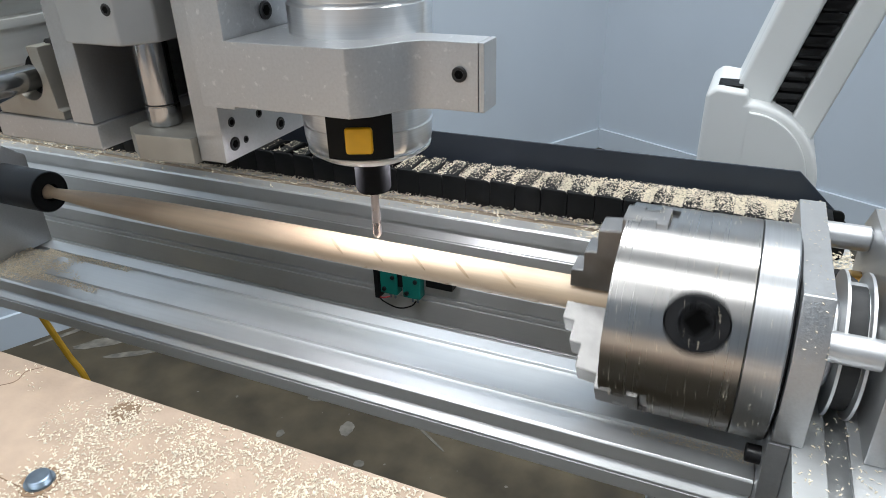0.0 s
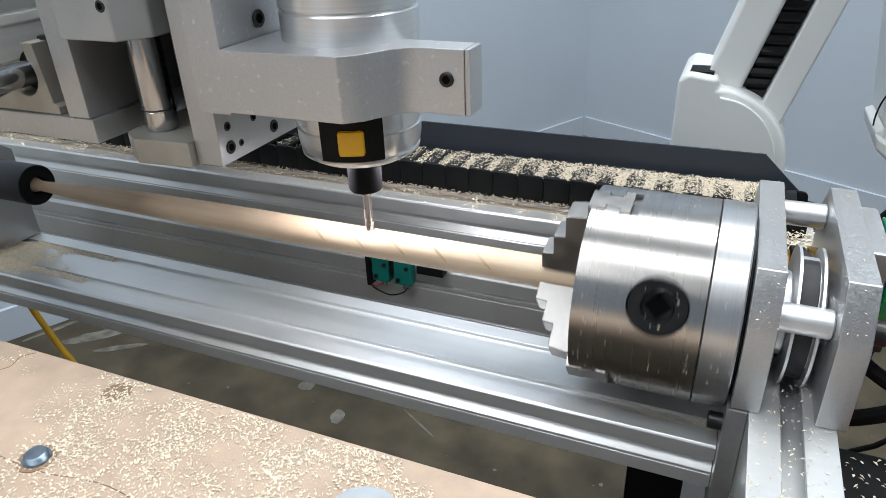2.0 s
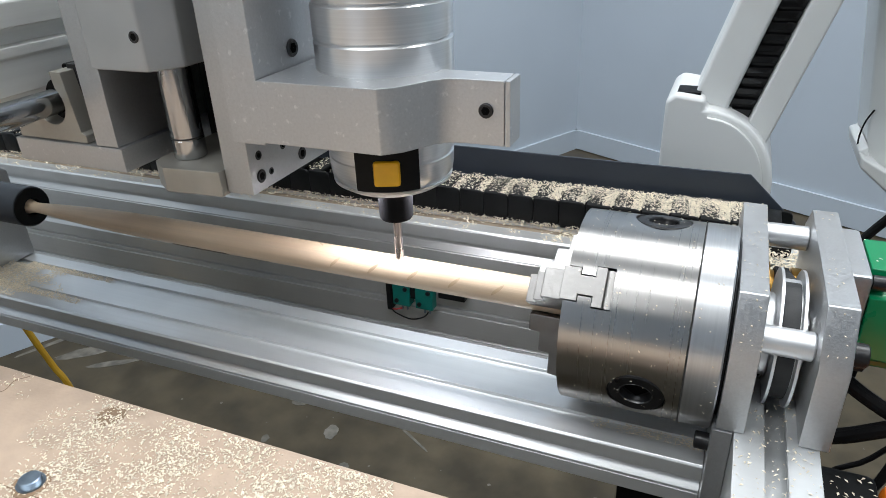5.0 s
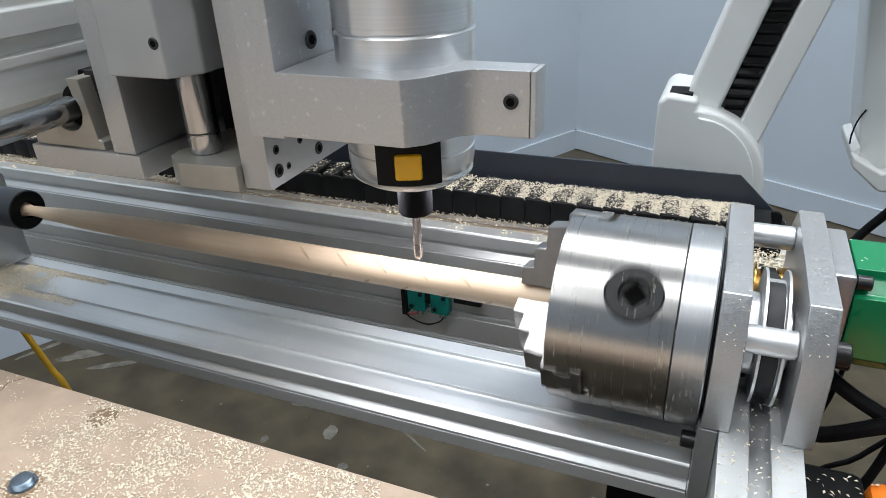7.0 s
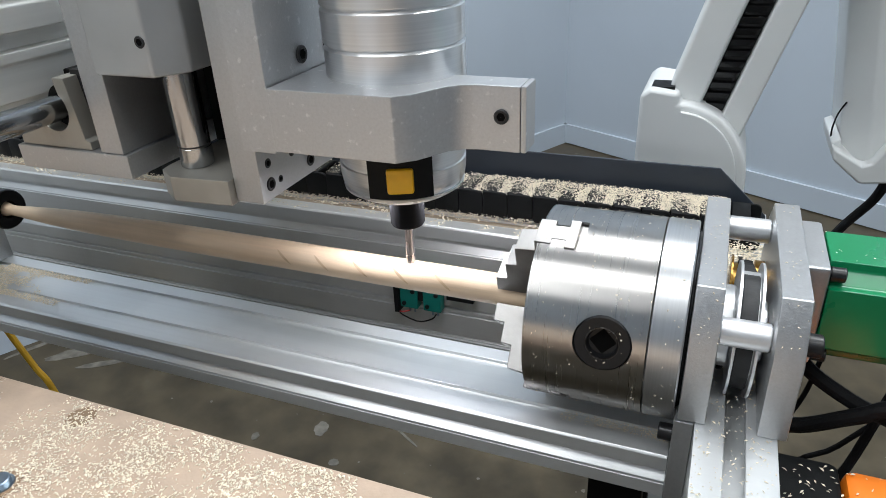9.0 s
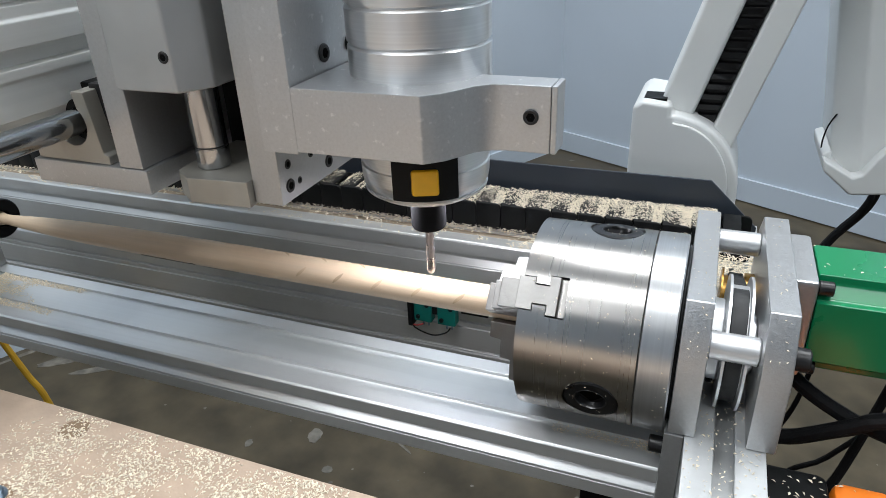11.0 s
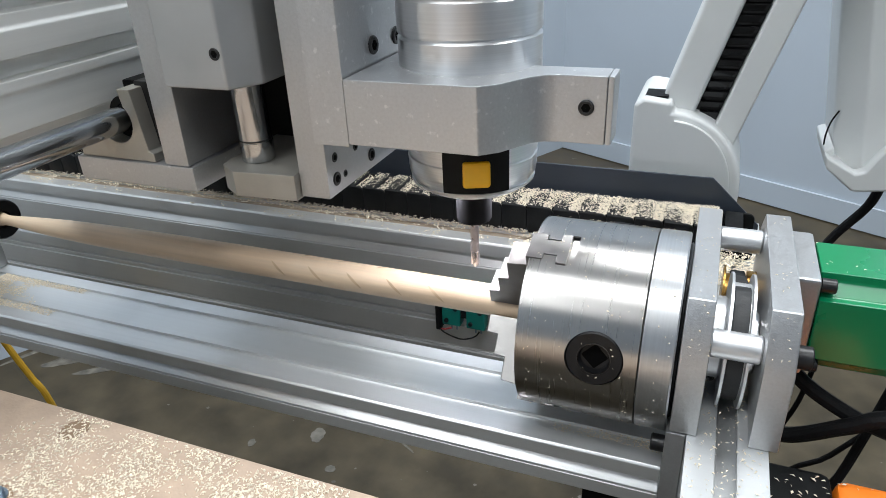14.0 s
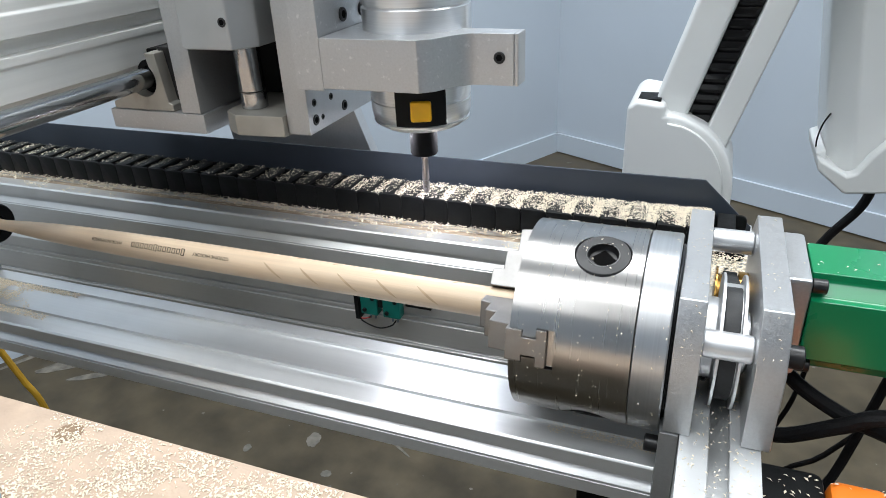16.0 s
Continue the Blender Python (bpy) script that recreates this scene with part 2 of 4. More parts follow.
def hexbolt(name, axis, center, r, a, b, parent, mat=None, hole_end=0):
    """A socket-head screw: a knurled cylinder with a shallow hollow in one end, its depth painted as black shade."""
    s, e = (a, b) if hole_end == 0 else (b, a)
    d = 1 if e > s else -1
    deep = s + d * 0.0002
    bm = lathe([(deep, 0.0001), (deep, r * 0.6), (s, r * 0.65), (s, r * 0.88), (s + d * r * 0.12, r), (e, r)], axis, center, 24)
    ob = part(name, bm, mat or DARK_STEEL, parent)
    part("socket", lathe([(deep - d * 0.00005, 0.0001), (deep - d * 0.00005, r * 0.6), (deep, r * 0.6)], axis, center, 6, cap=False), SOCKET_SHADE, ob)
    return ob


def ground_box(name, x0, x1, y0, y1, z0, z1, mat, label, category, width=0.0):
    return tagged(part(name, box(x0, x1, y0, y1, z0, z1, width), mat), label, category, kind="structure")


# ---------------------------------------------------------------- room
ground_box("floor", -5, 5, -5, 3.5, FLOOR - 0.1, FLOOR, CONCRETE, "stained grey-brown sealed concrete workshop floor", "floor")
ground_box("ceiling", -5, 5, -5, 3.5, 2.0, 2.1, CEILING, "plain white painted workshop ceiling", "ceiling")


def wall_between(name, p, q, z0, z1, mat, thick=0.1, label="", category="wall", proud=0.0):
    d = (Vector((q[0], q[1], 0)) - Vector((p[0], p[1], 0))).normalized()
    nrm = Vector((-d.y, d.x, 0))
    a, b = Vector((p[0], p[1], 0)) - nrm * proud, Vector((q[0], q[1], 0)) - nrm * proud
    c, e = b + nrm * (thick + proud), a + nrm * (thick + proud)
    bm = prism([(a.x, a.y), (b.x, b.y), (c.x, c.y), (e.x, e.y)], "z", z0, z1, 0.0)
    return tagged(part(name, bm, mat), label, category, kind="structure")


CORNER, WEST_END, EAST_END, SOUTH_END = (-0.438, 1.836), (-2.56, -2.26), (4.00, -0.462), (1.88, -4.56)
wall_between("wall_west", WEST_END, CORNER, FLOOR, 2.0, WALL, label="blue-grey painted workshop wall")
wall_between("wall_north", CORNER, EAST_END, FLOOR, 2.0, WALL, label="blue-grey painted workshop wall")
wall_between("wall_east", EAST_END, SOUTH_END, FLOOR, 2.0, WALL, label="blue-grey painted workshop side wall")
wall_between("wall_south", SOUTH_END, WEST_END, FLOOR, 2.0, WALL, label="blue-grey painted workshop wall behind the operator")
wall_between("baseboard_west", WEST_END, CORNER, FLOOR, FLOOR + 0.062, WALL, 0.02, "painted baseboard along the blue-grey wall", "baseboard", 0.008)
wall_between("baseboard_north", CORNER, EAST_END, FLOOR + 0.003, FLOOR + 0.062, WALL, 0.02, "painted baseboard along the blue-grey wall", "baseboard", 0.008)


def floor_patch(name, cx, cy, rx, ry, turn, mat, label, seed):
    rnd = random.Random(seed)
    poly = []
    for k in range(22):
        a = 2 * math.pi * k / 22
        r = 0.88 + 0.2 * rnd.random()
        u, v = rx * r * math.cos(a), ry * r * math.sin(a)
        poly.append((cx + u * math.cos(turn) - v * math.sin(turn), cy + u * math.sin(turn) + v * math.cos(turn)))
    return tagged(part(name, prism(poly, "z", FLOOR, FLOOR + 0.0006), mat), label, "floor stain", kind="structure")


floor_patch("floor_scuff", -0.5015, 0.4210, 0.011, 0.016, 0.3, STAIN, "pale scuffed patch on the concrete floor", 1)
floor_patch("floor_scuff", -0.5900, 0.3735, 0.006, 0.008, 0.3, STAIN, "pale scuffed patch on the concrete floor", 2)
floor_patch("floor_scuff", -0.5871, 0.4668, 0.014, 0.012, 0.3, STAIN, "pale scuffed patch on the concrete floor", 8)
floor_patch("floor_scuff", -0.4480, 0.3650, 0.008, 0.007, 0.3, STAIN, "pale scuffed patch on the concrete floor", 9)
floor_patch("floor_scuff", -1.035, 0.455, 0.060, 0.016, 0.75, STAIN, "long pale scuffed patch on the concrete floor", 3)
floor_patch("floor_scuff", -0.965, 0.440, 0.050, 0.008, 0.60, STAIN, "long pale scuffed patch on the concrete floor", 4)
floor_patch("floor_scuff", -1.125, 0.452, 0.075, 0.006, 1.10, STAIN, "pale line of filler along the foot of the wall", 7)
floor_patch("floor_scratch", -0.378, 0.452, 0.0022, 0.042, 1.05, STAIN, "thin pale scratch in the concrete floor", 5)
for fx, fy, fr, seed in ((-0.50, 1.62, 0.018, 21), (-0.455, 1.60, 0.013, 22), (-0.375, 1.735, 0.008, 23), (-0.30, 1.665, 0.010, 24)):
    floor_patch("floor_scuff", fx, fy, fr, fr * 0.6, 0.2, STAIN, "small pale crumbs of filler on the floor by the wall", seed)


def floor_specks(rnd_seed, count):
    """Tiny pale paint spots on the floor, joined into one sheet of flat discs."""
    rnd, bm = random.Random(rnd_seed), bmesh.new()
    for _ in range(count):
        x, y, r = rnd.uniform(-1.0, 0.6), rnd.uniform(0.1, 1.3), 0.0012 + 0.004 * rnd.random() ** 4
        ring = [bm.verts.new((x + r * rnd.uniform(0.6, 1.2) * math.cos(a), y + r * rnd.uniform(0.6, 1.2) * math.sin(a), FLOOR + 0.0005)) for a in (0, 1.05, 2.1, 3.14, 4.19, 5.24)]
        bm.faces.new(ring)
    ob = part("floor_specks", bm, STAIN)
    return tagged(ob, "tiny pale paint spots on the concrete floor", "floor stain", kind="stuff")


floor_specks(31, 260)

# ---------------------------------------------------------------- machine frame
machine_frame = thing("machine_frame", "brushed aluminium T-slot frame of a small milling machine", "machine frame")


front = [(-0.0303, -0.0680), (-0.0303, -0.0614), (-0.0294, -0.0612), (-0.0294, -0.0606), (-0.0303, -0.0604), (-0.0300, -0.0597), (-0.0268, -0.0570), (-0.0268, -0.0540), (-0.0303, -0.0538), (-0.0303, RAIL_TOP - 0.0010), (-0.0293, RAIL_TOP),
         (-0.0218, RAIL_TOP), (-0.0216, RAIL_TOP - 0.0016), (-0.0150, RAIL_TOP - 0.0016), (-0.0149, RAIL_TOP), (0.0036, RAIL_TOP), (0.0038, RAIL_TOP - 0.0016), (0.0091, RAIL_TOP - 0.0016), (0.0092, RAIL_TOP),
         (0.0178, RAIL_TOP), (0.0185, RAIL_TOP - 0.0007), (0.0185, -0.0680)]
part("front_rail", prism(front, "x", -0.95, -0.0012, 0.0003), ALU_RAIL, machine_frame, "wide brushed aluminium slotted rail")
rear = [(0.0872, -0.135), (0.0872, -0.0985), (0.0884, -0.0982), (0.0884, -0.0972), (0.0895, -0.0966), (0.0895, -0.0948), (0.0872, -0.0946), (0.0872, -0.0796), (0.0885, -0.0794), (0.0885, -0.0786), (0.0874, -0.0784), (0.0874, -0.0758),
        (0.0895, -0.0756), (0.0895, -0.0738), (0.0872, -0.0736), (0.0872, -0.0650), (0.0888, -0.0625), (0.0890, -0.0368), (0.0896, -0.0366), (0.0896, -0.0360), (0.0890, -0.0357), (0.0922, -0.0322), (0.0922, -0.0288), (0.0890, -0.0284),
        (0.0890, BEAM_TOP - 0.0010), (0.0900, BEAM_TOP), (0.0999, BEAM_TOP), (0.0999, -0.0245), (0.1071, -0.0245), (0.1071, BEAM_TOP), (0.112, BEAM_TOP), (0.112, -0.135)]
part("rear_rail", prism(rear, "x", -0.95, 0.0, 0.0003), ALU_DULL, machine_frame, "tall brushed aluminium slotted rail")
part("slot_insert", box(-0.95, -0.002, 0.1002, 0.1068, -0.0244, -0.0212, 0.0003), BROWN_STRIP, machine_frame, "dusty brown strip in the slot")
cross = [(0.0062, -0.06), (0.0340, -0.06), (0.0340, BEAM_TOP), (0.0235, BEAM_TOP), (0.0235, BEAM_TOP - 0.002), (0.0255, BEAM_TOP - 0.002), (0.0255, BEAM_TOP - 0.008),
         (0.0145, BEAM_TOP - 0.008), (0.0145, BEAM_TOP - 0.002), (0.0165, BEAM_TOP - 0.002), (0.0165, BEAM_TOP), (0.0062, BEAM_TOP)]
part("cross_rail", prism(cross, "y", -0.16, 0.16, 0.0004), ALU_RAIL, machine_frame, "short slotted aluminium cross rail dusted with chips")
part("end_plate", box(-0.0010, 0.0060, -0.0385, 0.16, -0.085, -0.0203, 0.0005), ALU_PLATE, machine_frame, "grey milled end plate")
part("base_beam", box(-0.95, 0.034, 0.1125, 0.16, -0.135, -0.0325, 0.001), ALU_RAIL, machine_frame)
for lx in (-0.93, -0.035):
    part("leg", box(lx, lx + 0.025, 0.115, 0.140, FLOOR, -0.1352, 0.001), BLACK, machine_frame, "black square steel leg")
    part("leg", box(lx, lx + 0.025, -0.005, 0.018, FLOOR, -0.0682, 0.001), BLACK, machine_frame, "black square steel leg")

tray = thing("cable_tray", "dark slate painted sheet-metal cable tray", "cable tray")
wall_outline = [(-0.95, BEAM_TOP), (0.032, BEAM_TOP), (0.032, -0.012), (0.005, 0.0137), (-0.95, 0.0137)]
part("back_wall", prism(wall_outline, "y", 0.1385, 0.1400, 0.0004), TRAY, tray)
part("tray_floor", box(-0.95, 0.030, 0.1122, 0.1385, BEAM_TOP - 0.0012, BEAM_TOP - 0.0002, 0.0), TRAY, tray)

# ---------------------------------------------------------------- drag chain
drag_chain = thing("drag_chain", "black plastic drag chain littered with wood shavings", "cable chain")


def chain_side(y0, y1):
    """One cheek of a link: square behind, rounded where it overlaps its neighbour."""
    pts = [(0.0032, -0.0190), (0.0150, -0.0190)]
    pts += [(0.0150 + 0.0034 * math.sin(a), -0.0156 - 0.0034 * math.cos(a)) for a in (0.4, 0.8, 1.2, 1.57)]
    pts += [(0.0150 + 0.0034 * math.cos(a), -0.0054 + 0.0034 * math.sin(a)) for a in (0.0, 0.4, 0.8, 1.2, 1.57)]
    pts += [(0.0032, -0.0020)]
    return prism(pts, "y", y0, y1, 0.0007)


PITCH = 0.01533
bm_link = chain_side(0.1128, 0.1150)
join(bm_link, chain_side(0.1355, 0.1377))
box(0.0030, 0.0122, 0.1135, 0.1370, -0.0036, -0.0018, 0.0006, bm_link)
box(0.0050, 0.0120, 0.1135, 0.1370, -0.0190, -0.0172, 0.0005, bm_link)
finish(bm_link)
link_mesh = bpy.data.meshes.new("link")
bm_link.to_mesh(link_mesh)
bm_link.free()
link_mesh.materials.append(BLACK)
for k in range(63):
    ob = new("link", link_mesh)
    ob.parent = drag_chain
    ob.location = (0.0106 - PITCH * k, -0.0058, (k % 2) * 0.0002)

# ---------------------------------------------------------------- headstock: plates, spacers, pulleys, motor
headstock = thing("rotary_headstock", "milled aluminium rotary axis headstock with belt drive", "headstock")
plate_outline = [(-0.038, BEAM_TOP + 0.0002), (-0.038, 0.0129), (-0.0273, 0.0319), (0.0535, 0.0319), (0.066, 0.020), (0.066, BEAM_TOP + 0.0002)]
part("bearing_plate", prism(plate_outline, "x", 0.0, 0.0096, 0.0005), ALU_PLATE, headstock, "chamfered milled aluminium plate")
part("bearing_plate", prism(plate_outline, "x", 0.0270, 0.0368, 0.0005), ALU_PLATE, headstock, "chamfered milled aluminium plate")
for y, z in ((-0.0235, 0.0125), (0.046, 0.0215)):
    part("spacer_rod", rod("x", (0, y, z), 0.0052, 0.0097, 0.0269), ALU_SATIN, headstock, "satin aluminium spacer rod")

def around_front(alpha, r):
    return -r * math.cos(radians(alpha)), r * math.sin(radians(alpha))


part("spindle_hub", rod("x", (0, 0, 0), 0.0165, 0.0097, 0.0150, 0.0008), ALU_SATIN, headstock)
pulley = part("driven_pulley", lathe([(0.0150, 0.0265), (0.0160, 0.0265), (0.0162, 0.0225), (0.0225, 0.0225), (0.0227, 0.0265), (0.0237, 0.0265)], "x", (0, 0, 0), 72), ALU_SATIN, headstock, "flanged aluminium belt pulley")
part("pulley_hub", rod("x", (0, 0, 0), 0.012, 0.0237, 0.0268), ALU_TURNED, headstock)
for a in (38, -42):
    y, z = around_front(a, 0.0160)
    hexbolt("hub_screw", "y", (0.0122, 0, z), 0.0016, y - 0.0012, y + 0.003, headstock)
belt = []
for k in range(25):
    a = math.pi * (0.5 + k / 24)
    belt.append((0.0235 * math.cos(a), 0.0235 * math.sin(a)))
for k in range(13):
    a = math.pi * (-0.5 + k / 12)
    belt.append((0.042 + 0.0095 * math.cos(a), -0.002 + 0.0095 * math.sin(a)))
part("drive_belt", prism(belt, "x", 0.0164, 0.0222, 0.0004), RUBBER, headstock, "black rubber timing belt")
part("motor_pulley", lathe([(0.0135, 0.0112), (0.0143, 0.0112), (0.0145, 0.0078), (0.0228, 0.0078), (0.0230, 0.0100), (0.0268, 0.0100)], "x", (0, 0.042, -0.002), 48), BRASS, headstock, "brass motor pulley")
hexbolt("plate_screw", "x", (0, -0.029, -0.0345), 0.0034, -0.0062, -0.0010, headstock)
hexbolt("rod_screw", "x", (0, -0.0235, 0.0125), 0.0042, 0.0430, 0.0370, headstock)

motor = thing("stepper_motor", "green painted square stepper motor behind the plate", "motor")
h, c = 0.0225, 0.0085
my, mz = 0.042, -0.002
octo = [(my + a, mz + b) for a, b in ((-h, -h + c), (-h, h - c), (-h + 0.0035, h - c), (-h + c, h - 0.0035), (-h + c, h), (h - c, h), (h - c, h - 0.0035), (h - 0.0035, h - c), (h, h - c),
                                      (h, -h + c), (h - 0.0035, -h + c), (h - c, -h + 0.0035), (h - c, -h), (-h + c, -h), (-h + c, -h + 0.0035), (-h + 0.0035, -h + c))]
part("motor_flange", box(0.0370, 0.0485, my - h - 0.0004, my + h + 0.0004, mz - h - 0.0004, mz + h + 0.0004, 0.002), ALU_PLATE, motor, "bare grey aluminium flange")
part("motor_body", prism(octo, "x", 0.0486, 0.145, 0.0008), GREEN, motor, "glossy green painted body")
hexbolt("motor_screw", "x", (0, my - h + 0.0035, mz + h - 0.0035), 0.0030, 0.0540, 0.0487, motor)
hexbolt("motor_screw", "x", (0, my - h + 0.0035, mz - h + 0.0035), 0.0030, 0.0540, 0.0487, motor)

# ---------------------------------------------------------------- chuck (turns)
chuck = thing("three_jaw_chuck", "ground steel three-jaw lathe chuck speckled with wood dust", "chuck")
JAW_ANGLES, SCREW_ANGLES = (40.8, 160.8, 280.8), (-19.2, 100.8, 220.8)
R = 0.04


def around(alpha, r, side=0.0):
    """(y, z) at an angle measured up from the front, r out and side along the turn."""
    a = radians(alpha)
    return (-r * math.cos(a) + side * math.sin(a), r * math.sin(a) + side * math.cos(a))


def notched(r, half):
    """A disc outline with three open slots of the given half width."""
    pts = []
    for k, ja in enumerate(JAW_ANGLES):
        da = math.degrees(math.asin(half / r))
        pts += [around(ja, r * math.cos(radians(da)), -half), around(ja, 0.0095, -half), around(ja, 0.0095, half), around(ja, r * math.cos(radians(da)), half)]
        a0, a1 = ja + da, JAW_ANGLES[k] + 120 - da
        for s in range(1, 48):
            pts.append(around(a0 + (a1 - a0) * s / 48, r))
    return pts


part("slotted_rim", prism(notched(R, 0.0067), "x", -0.0590, -0.0538), STEEL_CHUCK, chuck)
part("slotted_rim", prism(notched(R, 0.0042), "x", -0.0538, -0.0487), STEEL_CHUCK, chuck)
part("slotted_rim", prism(notched(R, 0.0080), "x", -0.0487, -0.0416), STEEL_CHUCK, chuck)
drum = part("chuck_body", lathe([(-0.0416, 0.028), (-0.0416, R), (-0.0137, R), (-0.0135, R - 0.0004), (-0.0135, 0.028)], "x", (0, 0, 0), 168), STEEL_CHUCK, chuck, "brushed ground steel drum")
part("chuck_front", lathe([(-0.0597, 0.0085), (-0.0600, 0.0095), (-0.0600, 0.030), (-0.0592, 0.0375), (-0.0589, 0.0392)], "x", (0, 0, 0), 72, cap=False), STEEL_JAW, chuck)
part("back_flange", lathe([(-0.0134, R - 0.0006), (-0.0130, R + 0.0001), (-0.0020, R + 0.0001), (-0.0014, R - 0.0006)], "x", (0, 0, 0), 96), STEEL_PLATE, chuck, "lighter steel back flange")
# dark disc standing in for the shade between flange and bearing plate
part("gap_shade_disc", rod("x", (0, 0, 0), 0.036, -0.0014, -0.0001), DARK_STEEL, chuck)


def radial(bm, sa, x=0.0, spin=0):
    """Turns a mesh built along z so that it points out of the chuck at an angle."""
    bmesh.ops.transform(bm, matrix=pose(x, 0, 0, 90 - sa, 0, 0) @ pose(0, 0, 0, 0, 0, spin), verts=bm.verts)
    return bm


steps = [(-0.0595, 0.0069), (-0.0786, 0.0069), (-0.0786, 0.0145), (-0.0738, 0.0150), (-0.0738, 0.0235), (-0.0690, 0.0240), (-0.0690, 0.0335), (-0.0595, 0.0345)]
guide = [(-0.0605, -0.0064), (-0.0540, -0.0064), (-0.0540, -0.0037), (-0.0486, -0.0037), (-0.0486, -0.0076), (-0.0446, -0.0076), (-0.0446, 0.0076), (-0.0486, 0.0076), (-0.0486, 0.0037), (-0.0540, 0.0037), (-0.0540, 0.0064), (-0.0605, 0.0064)]
for ja in JAW_ANGLES:
    jaw = part("jaw", radial(prism(steps, "y", -0.0060, 0.0060, 0.0005), ja), STEEL_JAW, chuck, "stepped hardened steel jaw")
    part("guide", radial(prism(guide, "z", 0.010, 0.0399, 0.0003), ja), STEEL_JAW, jaw)
    part("slot_floor", radial(box(-0.0446, -0.0418, -0.0074, 0.0074, 0.010, 0.0376, 0.0003), ja), STEEL_CHUCK, jaw)


def bored(ob, cutters):
    """Cuts the given bmesh out of a mesh object for good."""
    me = bpy.data.meshes.new("scrap")
    cutters.to_mesh(me)
    cutters.free()
    tool = new("scrap", me)
    bpy.context.view_layer.update()
    mod = ob.modifiers.new("bore", "BOOLEAN")
    mod.operation, mod.object, mod.solver = "DIFFERENCE", tool, "EXACT"
    cut = bpy.data.meshes.new_from_object(ob.evaluated_get(bpy.context.evaluated_depsgraph_get()))
    ob.modifiers.clear()
    ob.data = cut
    bpy.data.objects.remove(tool)
    bpy.data.meshes.remove(me)


SCREW_X = -0.0292
holes = bmesh.new()
for sa in SCREW_ANGLES:
    join(holes, radial(lathe([(0.0300, 0.0108), (0.0450, 0.0108)], "z", (0, 0, 0), 48), sa, SCREW_X))
    screw = radial(lathe([(0.0330, 0.0107), (0.0388, 0.0107), (0.0394, 0.0101), (0.0394, 0.0064), (0.0390, 0.0060), (0.0380, 0.0058)], "z", (0, 0, 0), 40, cap=False), sa, SCREW_X)
    ob = part("scroll_screw", screw, SCREW_BLACK, chuck, "black scroll screw with a square socket")
    part("bore", radial(lathe([(0.0381, 0.0058), (0.0368, 0.0052), (0.0366, 0.0002)], "z", (0, 0, 0), 40, cap=False), sa, SCREW_X), SCREW_BLACK, ob)
    rim = radial(lathe([(0.0392, 0.0064), (0.0395, 0.0062), (0.0395, 0.0060), (0.0390, 0.0058)], "z", (0, 0, 0), 40, cap=False), sa, SCREW_X)
    part("socket_rim", rim, CHROME_WORN, ob, "worn bright rim")
    # solid black square painting the shade of the socket hole
    part("socket", radial(box(-0.0036, 0.0036, -0.0036, 0.0036, 0.0350, 0.0368, 0.0001), sa, SCREW_X, 45), SOCKET_SHADE, ob)
bmesh.ops.recalc_face_normals(holes, faces=holes.faces)
bored(drum, holes)

# ---------------------------------------------------------------- drumstick (turns with the chuck)
stick = thing("drumstick", "pale unfinished hickory drumstick with spiral grooves", "drumstick")
prof = [(-0.3985, 0.0003), (-0.3975, 0.0022), (-0.3950, 0.0038), (-0.3915, 0.0046), (-0.3880, 0.0044), (-0.3850, 0.0036), (-0.3825, 0.0031), (-0.3790, 0.0031), (-0.3740, 0.0034),
        (-0.3640, 0.0041), (-0.3500, 0.0049), (-0.3350, 0.0056), (-0.3150, 0.0062), (-0.2900, 0.0066), (-0.2600, 0.0069), (-0.2300, 0.0070), (-0.0500, 0.0070), (-0.030, 0.0070)]
part("stick_body", lathe(prof, "x", (0, 0, 0), 56), WOOD, stick)


def stick_radius(x):
    for (x0, r0), (x1, r1) in zip(prof, prof[1:]):
        if x0 <= x <= x1:
            return r0 + (r1 - r0) * (x - x0) / (x1 - x0)
    return 0.007


def groove(x0, a0, x1, a1, turn):
    """A slim cut along the stick's skin, from one place to another, with the shape of a lens."""
    bm = bmesh.new()
    n, top, low = 12, [], []
    for k in range(n + 1):
        t = k / n
        x, a = x0 + (x1 - x0) * t, a0 + (a1 - a0) * t + turn
        w = 0.0011 * math.sin(math.pi * min(max(t, 0.02), 0.98)) ** 0.6
        y, z = around(a, 0.00706)
        top.append(bm.verts.new((x - w, y, z)))
        y2, z2 = around(a, 0.00712)
        low.append(bm.verts.new((x + w, y2, z2)))
    for k in range(n):
        bm.faces.new((top[k], top[k + 1], low[k + 1], low[k]))
    return part("groove", bm, CUT, stick)


# four rows of helical cuts; angles given in the pose of the chuck in which each row faces the operator
for k in range(5):
    x = -0.1750 + 0.0203 * k
    groove(x + 0.0028, 43, x - 0.0024, -2, 0)
    groove(x + 0.0028, 43, x - 0.0024, -2, 180)
    xc = -0.1880 + 0.0208 * k
    groove(xc - 0.004, 46, xc + 0.004, -8, 90)
    xb = -0.1885 + 0.0205 * k
    groove(xb - 0.005, 50, xb + 0.006, -12, 269.5)


def bar(bm, alpha, x0, x1, r0, r1, half):
    poly = [around(alpha, r0, -half), around(alpha, r1, -half), around(alpha, r1, half), around(alpha, r0, half)]
    return prism(poly, "x", x0, x1, 0, bm)


